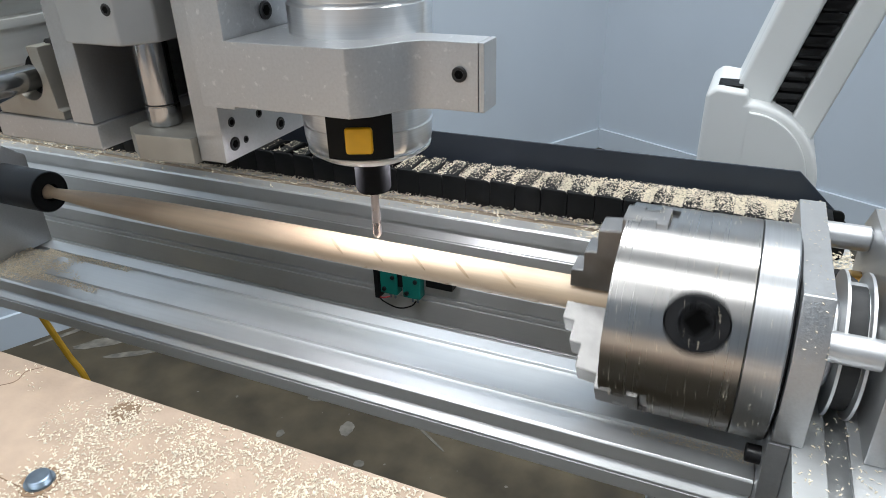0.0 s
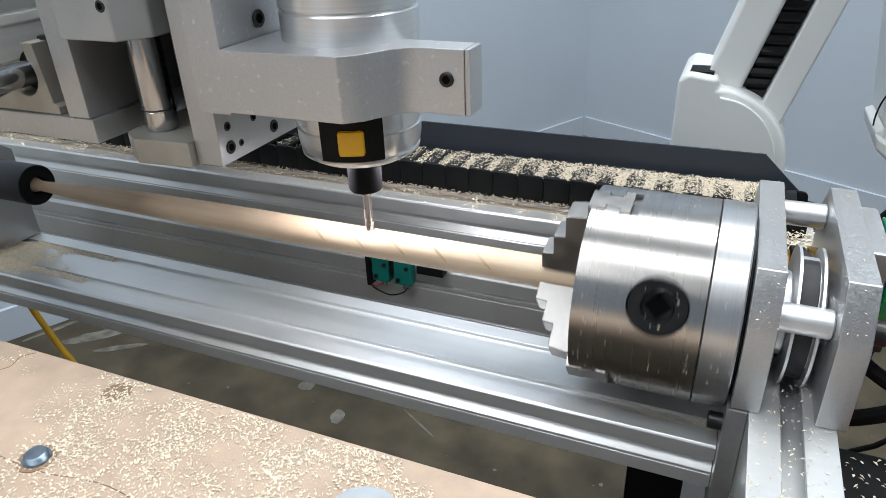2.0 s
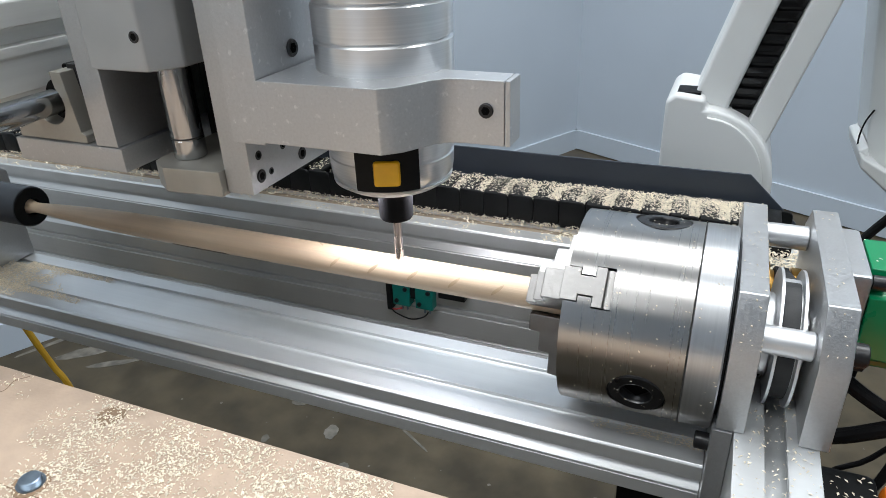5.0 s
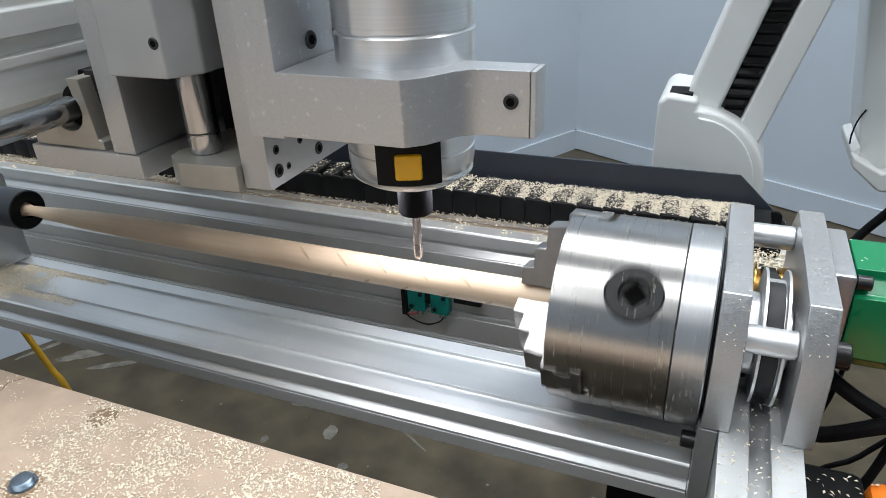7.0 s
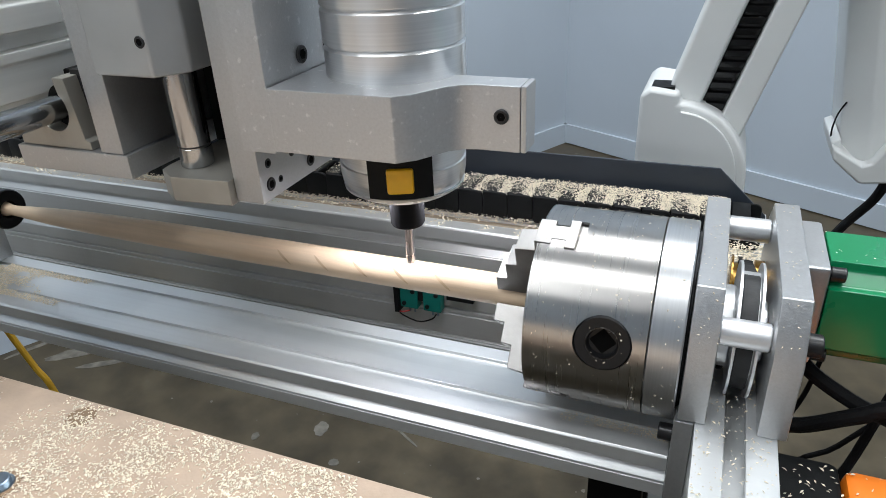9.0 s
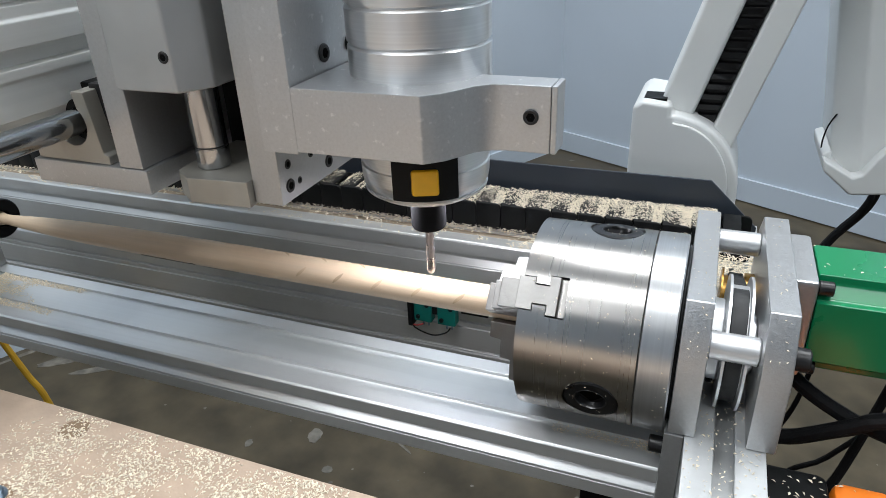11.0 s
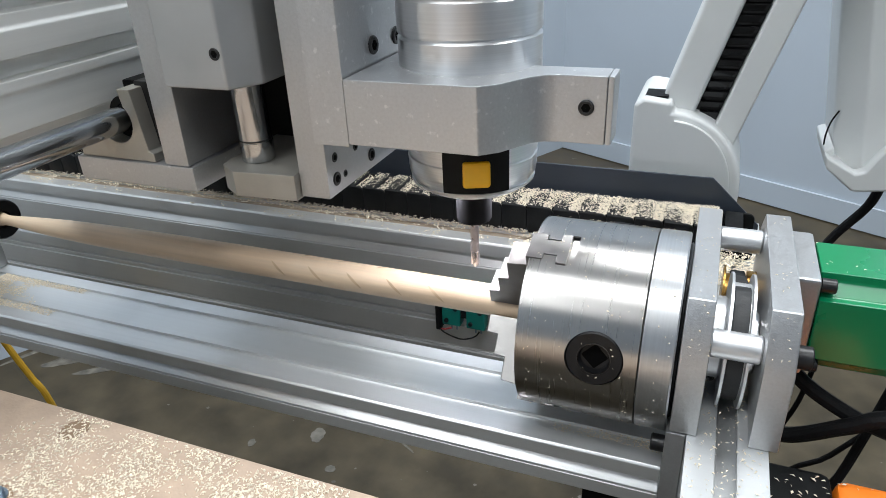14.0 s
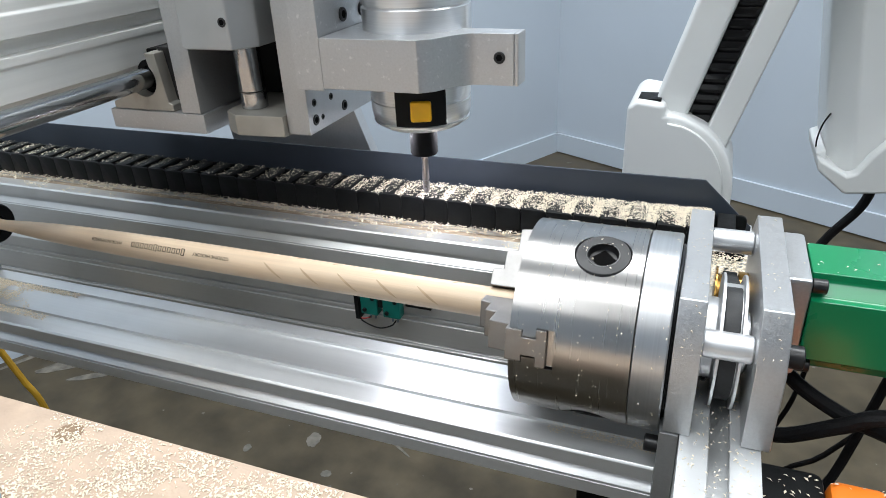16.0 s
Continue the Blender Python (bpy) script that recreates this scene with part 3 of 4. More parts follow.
def lettering(text, x_start, size, alpha, parent):
    cu = bpy.data.curves.new("lettering", "FONT")
    cu.body, cu.size, cu.extrude, cu.align_x, cu.align_y = text, size, 0.00004, "CENTER", "CENTER"
    cu.materials.append(INK)
    ob = new("lettering", cu)
    ob.parent = parent
    a = radians(alpha)
    out = Vector((0, -math.cos(a), math.sin(a)))
    right = Vector((-1, 0, 0))
    up = out.cross(right)
    m = Matrix((right, up, out)).transposed().to_4x4()
    m.translation = Vector((x_start, 0, 0)) + out * (stick_radius(x_start) + 0.00008)
    ob.matrix_basis = m
    return ob


TEXT_ALPHA = 37.5 + 269.5
lettering("GENUINE HICKORY", -0.2250, 0.0025, TEXT_ALPHA, stick)
lettering("MADE IN AMERICA", -0.2938, 0.0025, TEXT_ALPHA - 2, stick)
# the maker's name is drawn as plain upright shapes
for k in range(12):
    x = -0.2425 - 0.00300 * k
    tall = 0.0034 if k in (0, 6) else 0.0025
    bm = bmesh.new()
    tilt = math.degrees(tall / 2 / stick_radius(x))
    for s in (-1, 1):
        bar(bm, TEXT_ALPHA, x + s * 0.00085 - 0.0002, x + s * 0.00085 + 0.0002, 0.0060, stick_radius(x) + 0.0001, tall / 2)
        bar(bm, TEXT_ALPHA + s * tilt, x - 0.00085, x + 0.00085, 0.0060, stick_radius(x) + 0.0001, 0.0002)
    part("brand_mark", bm, INK, stick)

# ---------------------------------------------------------------- tailstock
tailstock = thing("tailstock", "grey tailstock block with a black cup holding the stick tip", "tailstock")
part("cup", lathe([(-0.48, 0.0120), (-0.3862, 0.0120), (-0.3855, 0.0113), (-0.3855, 0.0070), (-0.3880, 0.0060), (-0.4000, 0.0052)], "x", (0, 0, 0), 48), BLACK_TUBE, tailstock, "black rubber-faced live centre cup")
part("cup_face", lathe([(-0.3858, 0.0116), (-0.3853, 0.0112), (-0.3853, 0.0052), (-0.3875, 0.0048)], "x", (0, 0, 0), 48, cap=False), BLACK, tailstock, "black rubber ring")
tail_outline = [(-0.028, RAIL_TOP + 0.0002), (-0.028, 0.008), (-0.012, 0.0225), (0.005, 0.0225), (0.0185, 0.012), (0.0185, RAIL_TOP + 0.0002)]
part("tail_block", prism(tail_outline, "x", -0.485, -0.4255, 0.0008), ALU_PLATE, tailstock, "shaded milled aluminium block")

# ---------------------------------------------------------------- gantry (slides along x)
gantry = thing("gantry", "champagne aluminium gantry beam with a polished guide rod", "gantry")
gb = [(-0.250, 0.0660), (-0.1880, 0.0660), (-0.1840, 0.0785), (-0.1820, 0.0785), (-0.1760, 0.0800), (-0.1760, 0.0955), (-0.1750, 0.0965), (-0.1750, 0.1011), (-0.1830, 0.1011), (-0.1830, 0.1090), (-0.1750, 0.1090), (-0.1750, 0.1198), (-0.1765, 0.1210),
      (-0.1765, 0.1260), (-0.1830, 0.1268), (-0.1830, 0.1345), (-0.1750, 0.1355), (-0.1750, 0.1500), (-0.1830, 0.1510), (-0.1830, 0.160), (-0.1750, 0.161), (-0.1750, 0.190), (-0.250, 0.190)]
part("gantry_beam", prism(gb, "y", -0.32, 0.18, 0.0008), BEAM, gantry, "long ribbed champagne aluminium beam")
part("guide_rod", rod("y", (-0.1525, 0, 0.0785), 0.0056, -0.32, 0.18), CHROME, gantry, "polished steel guide rod")
side = [(-0.250, 0.19), (-0.120, 0.19), (-0.105, 0.085), (-0.070, -0.012), (-0.190, -0.012), (-0.205, 0.06), (-0.250, 0.085)]
part("gantry_side", prism(side, "y", 0.1650, 0.1750, 0.0006), ALU_PLATE, gantry, "sloping grey gantry side plate")
part("carrier_arm", box(-0.20, -0.10, 0.1752, 0.1850, -0.14, 0.02, 0.0006), ALU_PLATE, gantry)
part("lower_bar", box(-0.0165, 0.0010, 0.0790, 0.0860, -0.0640, -0.0560, 0.0005), BLACK, gantry)
for dx in (-0.0405, -0.0250):
    sw = part("limit_switch", box(dx - 0.0058, dx + 0.0058, 0.0760, 0.0830, -0.0725, -0.0540, 0.0006), TEAL, gantry, "teal plastic limit switch")
    for sx, sz in ((-0.0030, -0.0690), (0.0032, -0.0600)):
        part("switch_screw", rod("y", (dx + sx, 0, sz), 0.0014, 0.0748, 0.0762, 0.0002, 12), BLACK, sw)
    for tx in (-0.0012, 0.0022):
        part("terminal", box(dx + tx, dx + tx + 0.0010, 0.0785, 0.0795, -0.0765, -0.0725, 0.0), ZINC, sw)
# black filler in place of the shade between the two switches
part("switch_gap_shade", box(-0.0346, -0.0309, 0.0770, 0.0830, -0.0665, -0.0540, 0.0003), BLACK, gantry)
part("switch_lever", box(-0.0505, -0.0475, 0.0755, 0.0835, -0.0770, -0.0520, 0.0004), BLACK, gantry, "black switch lever")
part("switch_wire", tube([(-0.0490, 0.078, -0.0765), (-0.045, 0.076, -0.0785), (-0.034, 0.075, -0.0805), (-0.026, 0.077, -0.0785), (-0.0235, 0.079, -0.0755)], 0.0005, 8), BLACK, gantry, "thin black wire")
part("switch_wire", tube([(-0.0500, 0.078, -0.0760), (-0.046, 0.077, -0.0768), (-0.0412, 0.078, -0.0755)], 0.0005, 8), RED_CABLE, gantry, "thin red wire")

# ---------------------------------------------------------------- carriage on the gantry (slides along x and y)
carriage = thing("cross_carriage", "milled aluminium carriage riding on the gantry rod", "carriage")
part("side_plate", box(-0.1283, -0.1155, -0.0385, 0.09, 0.0612, 0.26, 0.0006), ALU_PLATE, carriage, "upright milled aluminium plate")
part("foot_block", box(-0.1795, -0.1135, -0.0390, 0.040, 0.0500, 0.0610, 0.0006), ALU_CAST, carriage, "flat milled aluminium foot")
pb = [(-0.1770, 0.0611), (-0.1770, 0.0650)]
pb += [(-0.1525 + 0.0096 * math.cos(radians(a)), 0.0785 + 0.0096 * math.sin(radians(a))) for a in range(226, 421, 15)]
pb += [(-0.1470, 0.0930), (-0.1400, 0.0930), (-0.1370, 0.0660), (-0.1345, 0.0650), (-0.1345, 0.0611)]
part("pillow_block", prism(pb, "y", -0.0375, -0.012, 0.0006), CREAM_BLOCK, carriage, "cream oily pillow block with an open bore")
part("bearing_seal", lathe([(-0.0300, 0.0062), (-0.0300, 0.0095), (-0.012, 0.0095)], "y", (-0.1525, 0, 0.0785), 40, cap=False), BLACK, carriage, "black bearing seal")
part("bearing_flange", box(-0.1440, -0.1285, -0.0300, 0.02, 0.0656, 0.0950, 0.0006), DARK_STEEL, carriage, "dark bearing flange beside the block")
# added black block: darkens the shaded space behind the pillow block
part("rod_shade_block", box(-0.1700, -0.1442, -0.0118, 0.03, 0.0612, 0.0900, 0.0010), BLACK, carriage, "black block standing in for shade round the guide rod")
gblk = [(-0.1153, -0.042), (-0.0850, -0.042), (-0.0765, -0.0290), (-0.0765, 0.045), (-0.1153, 0.045)]
part("bearing_block", prism(gblk, "z", 0.0965, 0.26, 0.0012), GREY_BLOCK, carriage, "light grey bearing block")
hexbolt("block_hole", "y", (-0.0878, 0, 0.1105), 0.0024, -0.0424, -0.036, carriage)
# black fillers give the carriage's recess its shade by colour
part("shade_panel", box(-0.0763, -0.0664, -0.004, 0.050, 0.0612, 0.26, 0.0006), BLACK, carriage, "black panel standing in for shade beside the rod")
part("rear_panel", box(-0.1153, -0.0664, 0.0505, 0.058, 0.0505, 0.26, 0.0006), BLACK, carriage, "panel closing the carriage behind the rod, black for its shade")
part("recess_shade_block", box(-0.1080, -0.0775, 0.0120, 0.0500, 0.0520, 0.0960, 0.0010), BLACK, carriage, "black block filling the shaded space behind the rod")

# ---------------------------------------------------------------- spindle head (slides along x, y and z); origin at the cutter's tip
head = thing("spindle_head", "milling spindle in an aluminium clamp with a yellow lock button", "spindle")
spin = [(0.0426, 0.012), (0.0430, 0.0215), (0.0445, 0.0240), (0.0480, 0.0260), (0.0510, 0.0265), (0.0560, 0.0267), (0.0564, 0.0260), (0.0576, 0.0260), (0.0580, 0.0267), (0.0676, 0.0267), (0.0676, 0.0279)]
z = 0.0676
for zz in (0.1035, 0.1175, 0.1300, 0.1425, 0.1550, 0.1675, 0.18, 0.1925):
    spin += [(zz - 0.0010, 0.0279), (zz - 0.0006, 0.0275), (zz, 0.0268), (zz + 0.0008, 0.0267), (zz + 0.0010, 0.0278), (zz + 0.0013, 0.0279)]
spin += [(0.24, 0.0279), (0.2405, 0.027)]
part("spindle_body", lathe(spin, "z", (0, 0, 0), 96), ALU_TURNED, head, "bright turned and grooved aluminium body")
part("nose_ring", lathe([(0.0420, 0.0100), (0.0416, 0.0205), (0.0424, 0.0220), (0.0448, 0.0256), (0.0458, 0.0258)], "z", (0, 0, 0), 72), ALU_TURNED, head)
part("collet_nut", lathe([(0.0236, 0.0060), (0.0238, 0.0070), (0.0248, 0.0076), (0.0412, 0.0077), (0.0420, 0.0072)], "z", (0, 0, 0), 40), NUT_BLACK, head, "black collet nut")
part("cutter", lathe([(0.0, 0.0004), (0.0012, 0.0016), (0.0025, 0.0020), (0.0120, 0.0020), (0.0130, 0.00185), (0.0245, 0.00185)], "z", (0, 0, 0), 20), CUTTER, head, "slim polished steel cutter")

def facing(bm, degrees):
    bmesh.ops.rotate(bm, cent=(0, 0, 0), matrix=Matrix.Rotation(radians(degrees), 3, "Z"), verts=bm.verts)
    return bm


panel_poly = [(0.0286 * math.sin(radians(a)), -0.0280 * math.cos(radians(a))) for a in range(-27, 28, 6)] + [(0.009, -0.020), (-0.009, -0.020)]
part("button_panel", facing(prism(panel_poly, "z", 0.0468, 0.0673, 0.0005), 22), BLACK, head, "black panel round the button")
part("lock_button", facing(box(-0.0053, 0.0053, -0.0296, -0.0262, 0.0497, 0.0602, 0.0012), 22), YELLOW, head, "yellow spindle lock button")
clamp = [(-0.0350, -0.0400), (0.0160, -0.0400), (0.0225, -0.0345), (0.0300, -0.0225), (0.0345, -0.0190), (0.0400, -0.0178), (0.0560, -0.0178), (0.0560, -0.0050), (0.0250, -0.0050), (0.0230, 0.0060), (0.0100, 0.0250), (-0.0060, 0.0400), (-0.0350, 0.0400)]
part("spindle_clamp", prism(clamp, "z", 0.0676, 0.0922, 0.0006), ALU_CAST, head, "scratched milled aluminium clamp")
part("clamp_cap", box(0.05605, 0.0582, -0.0176, -0.0050, 0.0676, 0.0922, 0.0005), ALU_CAST, head)
hexbolt("clamp_screw", "y", (0.0490, 0, 0.0810), 0.0028, -0.0188, -0.0170, head)
part("mount_plate", box(-0.0515, -0.0358, -0.0385, 0.0750, 0.0660, 0.25, 0.0006), ALU_CAST, head, "upright aluminium mounting plate")
part("slide_plate", box(-0.0655, -0.0518, -0.0310, 0.0720, 0.0395, 0.25, 0.0006), ALU_PLATE, head, "long upright aluminium slide plate")
for yy, zz in ((-0.0241, 0.0463), (0.0078, 0.0460)):
    hexbolt("plate_screw", "x", (0, yy, zz), 0.0030, -0.0512, -0.0530, head)
for yy, zz, rr in ((-0.0239, 0.0556, 0.0021), (-0.0168, 0.0460, 0.0016), (-0.0060, 0.0545, 0.0020)):
    hexbolt("plate_hole", "x", (0, yy, zz), rr, -0.0515, -0.0530, head)
for yy, zz in ((-0.0124, 0.0990), (0.0087, 0.0990), (-0.0124, 0.150), (0.0087, 0.150)):
    hexbolt("mount_screw", "x", (0, yy, zz), 0.0036, -0.0347, -0.0360, head)
brk = [(-0.1055, -0.0240), (-0.1045, -0.0300), (-0.0945, -0.0368), (-0.0657, -0.0345), (-0.0657, 0.0300), (-0.1055, 0.0300)]
part("rod_bracket", prism(brk, "z", 0.0385, 0.0500, 0.0006), CREAM_BLOCK, head, "milled bracket at the foot of the rod")
part("slide_rod", rod("z", (-0.0925, -0.0200, 0), 0.0071, 0.0500, 0.24), CHROME, head, "polished steel slide rod")
part("rod_collar", rod("z", (-0.0925, -0.0200, 0), 0.0073, 0.0501, 0.0590, 0.0003), CHROME, head)
part("collar_seam", rod("z", (-0.0925, -0.0200, 0), 0.00725, 0.0591, 0.0600, 0.0002), DARK_STEEL, head, "dark seam round the rod")
for lx, ly in ((-0.0140, -0.0075), (0.0140, 0.0075)):
    part("work_light", rod("z", (lx, ly, 0), 0.0034, 0.0411, 0.0415, 0.0001, 16), LED, head, "small white work light in the spindle nose")

# ---------------------------------------------------------------- bench board
board = thing("spoil_board", "tan fibreboard work surface strewn with wood shavings", "board")
part("panel", box(-0.75, 0.06, -0.55, -0.1060, -0.0325, -0.0145, 0.0008), MDF, board)
for lx, ly in ((-0.70, -0.50), (0.01, -0.50), (-0.70, -0.16), (0.01, -0.16)):
    part("bench_leg", box(lx, lx + 0.04, ly, ly + 0.04, FLOOR, -0.0327, 0.001), BLACK, board)


def disc(name, x, y, r, z0, z1, mat, label, category, dome=False):
    pr = [(z0, r), (z0 + (z1 - z0) * 0.6, r * 0.97), (z1, r * 0.72)] if dome else [(z0, r), (z1, r)]
    return tagged(part(name, lathe(pr, "z", (x, y, 0), 32), mat), label, category)


disc("counterbore", -0.2104, -0.1148, 0.0055, -0.0146, -0.0142, material("dark_hole", (0.24, 0.16, 0.10), 0.9), "shallow bolt hole in the fibreboard filled with shavings", "hole")
disc("counterbore", -0.2095, -0.1497, 0.0062, -0.0146, -0.0142, material("dark_hole", (0.24, 0.16, 0.10), 0.9), "bolt hole in the fibreboard", "hole")
bolt = thing("threaded_insert", "blue-grey zinc threaded bolt set in the fibreboard", "bolt", at=(-0.2095, -0.1497, -0.0142))
part("thread", lathe([(0.0, 0.0036)] + [(0.0004 * k, 0.0036 if k % 2 else 0.0030) for k in range(1, 9)], "z", (0.0008, -0.0003, 0), 24), ZINC, bolt)
part("washer", lathe([(0.0, 0.0046), (0.0005, 0.0046), (0.0005, 0.0034)], "z", (0, 0, 0), 24, cap=False), ZINC, bolt)
disc("plastic_cap", -0.0965, -0.1330, 0.0115, -0.0145, -0.0105, PLUG, "smooth blue-grey plastic cap on the fibreboard", "cap", True)

for pts in ([(-0.335, -0.150), (-0.262, -0.149), (-0.235, -0.1525), (-0.205, -0.1535), (-0.178, -0.1500), (-0.150, -0.1545), (-0.128, -0.1600)],
            [(-0.262, -0.1075), (-0.2655, -0.1120), (-0.2640, -0.1180), (-0.2700, -0.1240)]):
    crack = part("score_line", tube([(x, y, -0.01462) for x, y in pts], 0.00024, 6), SCORE, board, "thin dark score line in the board")

# ---------------------------------------------------------------- white arms behind the machine
arm = thing("white_stand", "white plastic equipment stand with a black bellows slot", "equipment stand")
base = [(-0.052, FLOOR), (-0.052, 0.026), (-0.046, 0.031), (-0.026, 0.0285)]
for k in range(13):
    a = math.pi * (0.5 - 0.5 * k / 12)
    base.append((-0.026 + 0.050 * math.cos(a), -0.032 + 0.054 * math.sin(a)))
base += [(0.024, FLOOR)]
part("base_housing", prism(base, "y", 0.235, 0.305, 0.004, segments=3), WHITE, arm, "rounded white plastic housing")
inner = [(-0.024, FLOOR + 0.01), (-0.024, 0.017)]
for k in range(13):
    a = math.pi * (0.5 - 0.5 * k / 12)
    inner.append((-0.024 + 0.041 * math.cos(a), -0.030 + 0.047 * math.sin(a)))
inner += [(0.017, FLOOR + 0.01)]
part("cover", prism(inner, "y", 0.231, 0.2349, 0.0015), WHITE, arm, "raised rounded white cover")
# thin black slab paints the recess's dark inside; the housing isn't hollowed
part("recess_shade", box(-0.0455, -0.0300, 0.243, 0.262, 0.0290, 0.0308, 0.0), BLACK, arm)


def lean(z):
    return 0.30 * (z - 0.03)


def arm_prism(x0, x1, y0, y1, z0, z1, width):
    poly = [(x0 + lean(z0), z0), (x1 + lean(z0), z0), (x1 + lean(z1), z1), (x0 + lean(z1), z1)]
    return prism(poly, "y", y0, y1, width, None, 3)


part("arm_shell", arm_prism(-0.034, 0.026, 0.262, 0.315, -0.03, 0.45, 0.005), WHITE, arm, "leaning white plastic arm")
part("arm_edge", arm_prism(0.0080, 0.026, 0.2480, 0.2618, -0.03, 0.45, 0.002), WHITE, arm)
part("arm_edge", arm_prism(-0.0335, -0.0085, 0.2480, 0.2618, -0.02, 0.45, 0.003), WHITE, arm)
for k in range(60):
    zz = -0.010 + 0.0072 * k
    fold = arm_prism(-0.0083, 0.0078, 0.2530, 0.2618, zz, zz + 0.0071, 0.0)
    for v in fold.verts:
        if v.co.y < 0.255 and v.co.z < zz + 0.003:
            v.co.y += 0.0032
    part("bellows_fold", bevel(fold, 0.0007), BELLOWS, arm)

lamp_arm = thing("second_white_arm", "white and grey plastic equipment arm with a trailing black cable", "equipment arm")
shell = prism([(0.0857, 0.304), (0.1030, 0.285), (0.146, 0.284), (0.155, 0.36), (0.0857, 0.36)], "z", -0.028, 0.60, 0.002, None, 3)
for v in shell.verts:
    v.co.x -= 0.14 * (v.co.z + 0.020)
part("arm_shell", shell, WHITE, lamp_arm, "tall leaning white plastic arm with a bevelled flank")
foot = [(0.0775, -0.0128), (0.0791, -0.0222), (0.0989, -0.0385), (0.170, -0.030), (0.170, 0.024), (0.140, 0.017), (0.122, 0.006), (0.110, -0.010), (0.1035, -0.0225), (0.0985, -0.0245)]
part("arm_foot", prism(foot, "y", 0.272, 0.2835, 0.0022, None, 3), WHITE, lamp_arm, "rounded white foot cover")
part("foot_tray", prism([(0.0775, -0.0128), (0.0791, -0.0222), (0.0989, -0.0385), (0.150, -0.034), (0.150, -0.029), (0.0990, -0.0290), (0.0850, -0.018), (0.0835, -0.010)], "y", 0.2838, 0.345, 0.0015, None, 3), WHITE, lamp_arm, "white tray under the arm")
part("arm_wire", tube([(0.0840, 0.300, 0.012), (0.0800, 0.298, 0.004), (0.0782, 0.297, -0.006), (0.0785, 0.297, -0.014)], 0.0006, 8), BLACK, lamp_arm, "thin black wire")
part("arm_cable", tube([(0.122, 0.30, -0.034), (0.117, 0.30, -0.058), (0.095, 0.31, -0.105), (0.080, 0.33, -0.20), (0.075, 0.36, -0.40), (0.09, 0.40, FLOOR + 0.004)], 0.0035, 10), CABLE, lamp_arm, "black cable")

# ---------------------------------------------------------------- cables and loose bits
def cable(label, points, r, mat=CABLE, name="cable"):
    return tagged(part(name, tube(points, r), mat), label, "cable")


cable("thick black braided motor cable", [(0.040, 0.050, -0.024), (0.050, 0.035, -0.036), (0.072, 0.030, -0.048), (0.092, 0.028, -0.054), (0.16, 0.03, -0.08), (0.26, 0.05, FLOOR + 0.006)], 0.0034)
cable("thick black braided power cable", [(0.034, 0.030, -0.066), (0.052, 0.028, -0.064), (0.072, 0.022, -0.048), (0.090, 0.020, -0.038), (0.15, 0.02, -0.035), (0.30, 0.04, FLOOR + 0.006)], 0.0036)
cable("thin black cable hanging behind the machine", [(0.062, 0.060, -0.030), (0.056, 0.050, -0.060), (0.046, 0.045, -0.090), (0.035, 0.05, -0.16), (0.03, 0.10, FLOOR + 0.002)], 0.0012)
cable("thin black cable hanging to the floor", [(0.094, 0.050, -0.0238), (0.080, 0.040, -0.085), (0.070, 0.040, -0.13), (0.06, 0.06, -0.30), (0.07, 0.10, FLOOR + 0.002)], 0.0022)
cable("thin black cable crossing below the motor", [(0.120, 0.062, -0.022), (0.098, 0.052, -0.055), (0.074, 0.046, -0.086), (0.052, 0.050, -0.125), (0.045, 0.08, -0.30), (0.05, 0.14, FLOOR + 0.002)], 0.0013)
cable("yellow cable hanging down to the floor", [(-0.480, 0.02, -0.085), (-0.4668, 0.02, -0.119), (-0.452, 0.02, -0.148), (-0.4404, 0.02, -0.170), (-0.425, 0.02, -0.26), (-0.42, 0.05, FLOOR + 0.003)], 0.0024, YELLOW_CABLE)
cable("black cable lying across the floor", [(-0.42, 0.06, FLOOR + 0.004), (-0.22, 0.13, FLOOR + 0.004), (-0.10, 0.20, FLOOR + 0.004), (0.05, 0.26, FLOOR + 0.004), (0.25, 0.30, FLOOR + 0.004)], 0.004)

grip = thing("bar_clamp", "black and orange plastic bar clamp lying on the frame", "clamp")
part("clamp_body", box(0.0352, 0.0655, -0.075, 0.004, -0.0800, -0.0595, 0.004), BLACK, grip, "black ribbed plastic body")
part("clamp_grip", box(0.0657, 0.0900, -0.078, 0.002, -0.0810, -0.0590, 0.005), ORANGE, grip, "orange plastic grip")

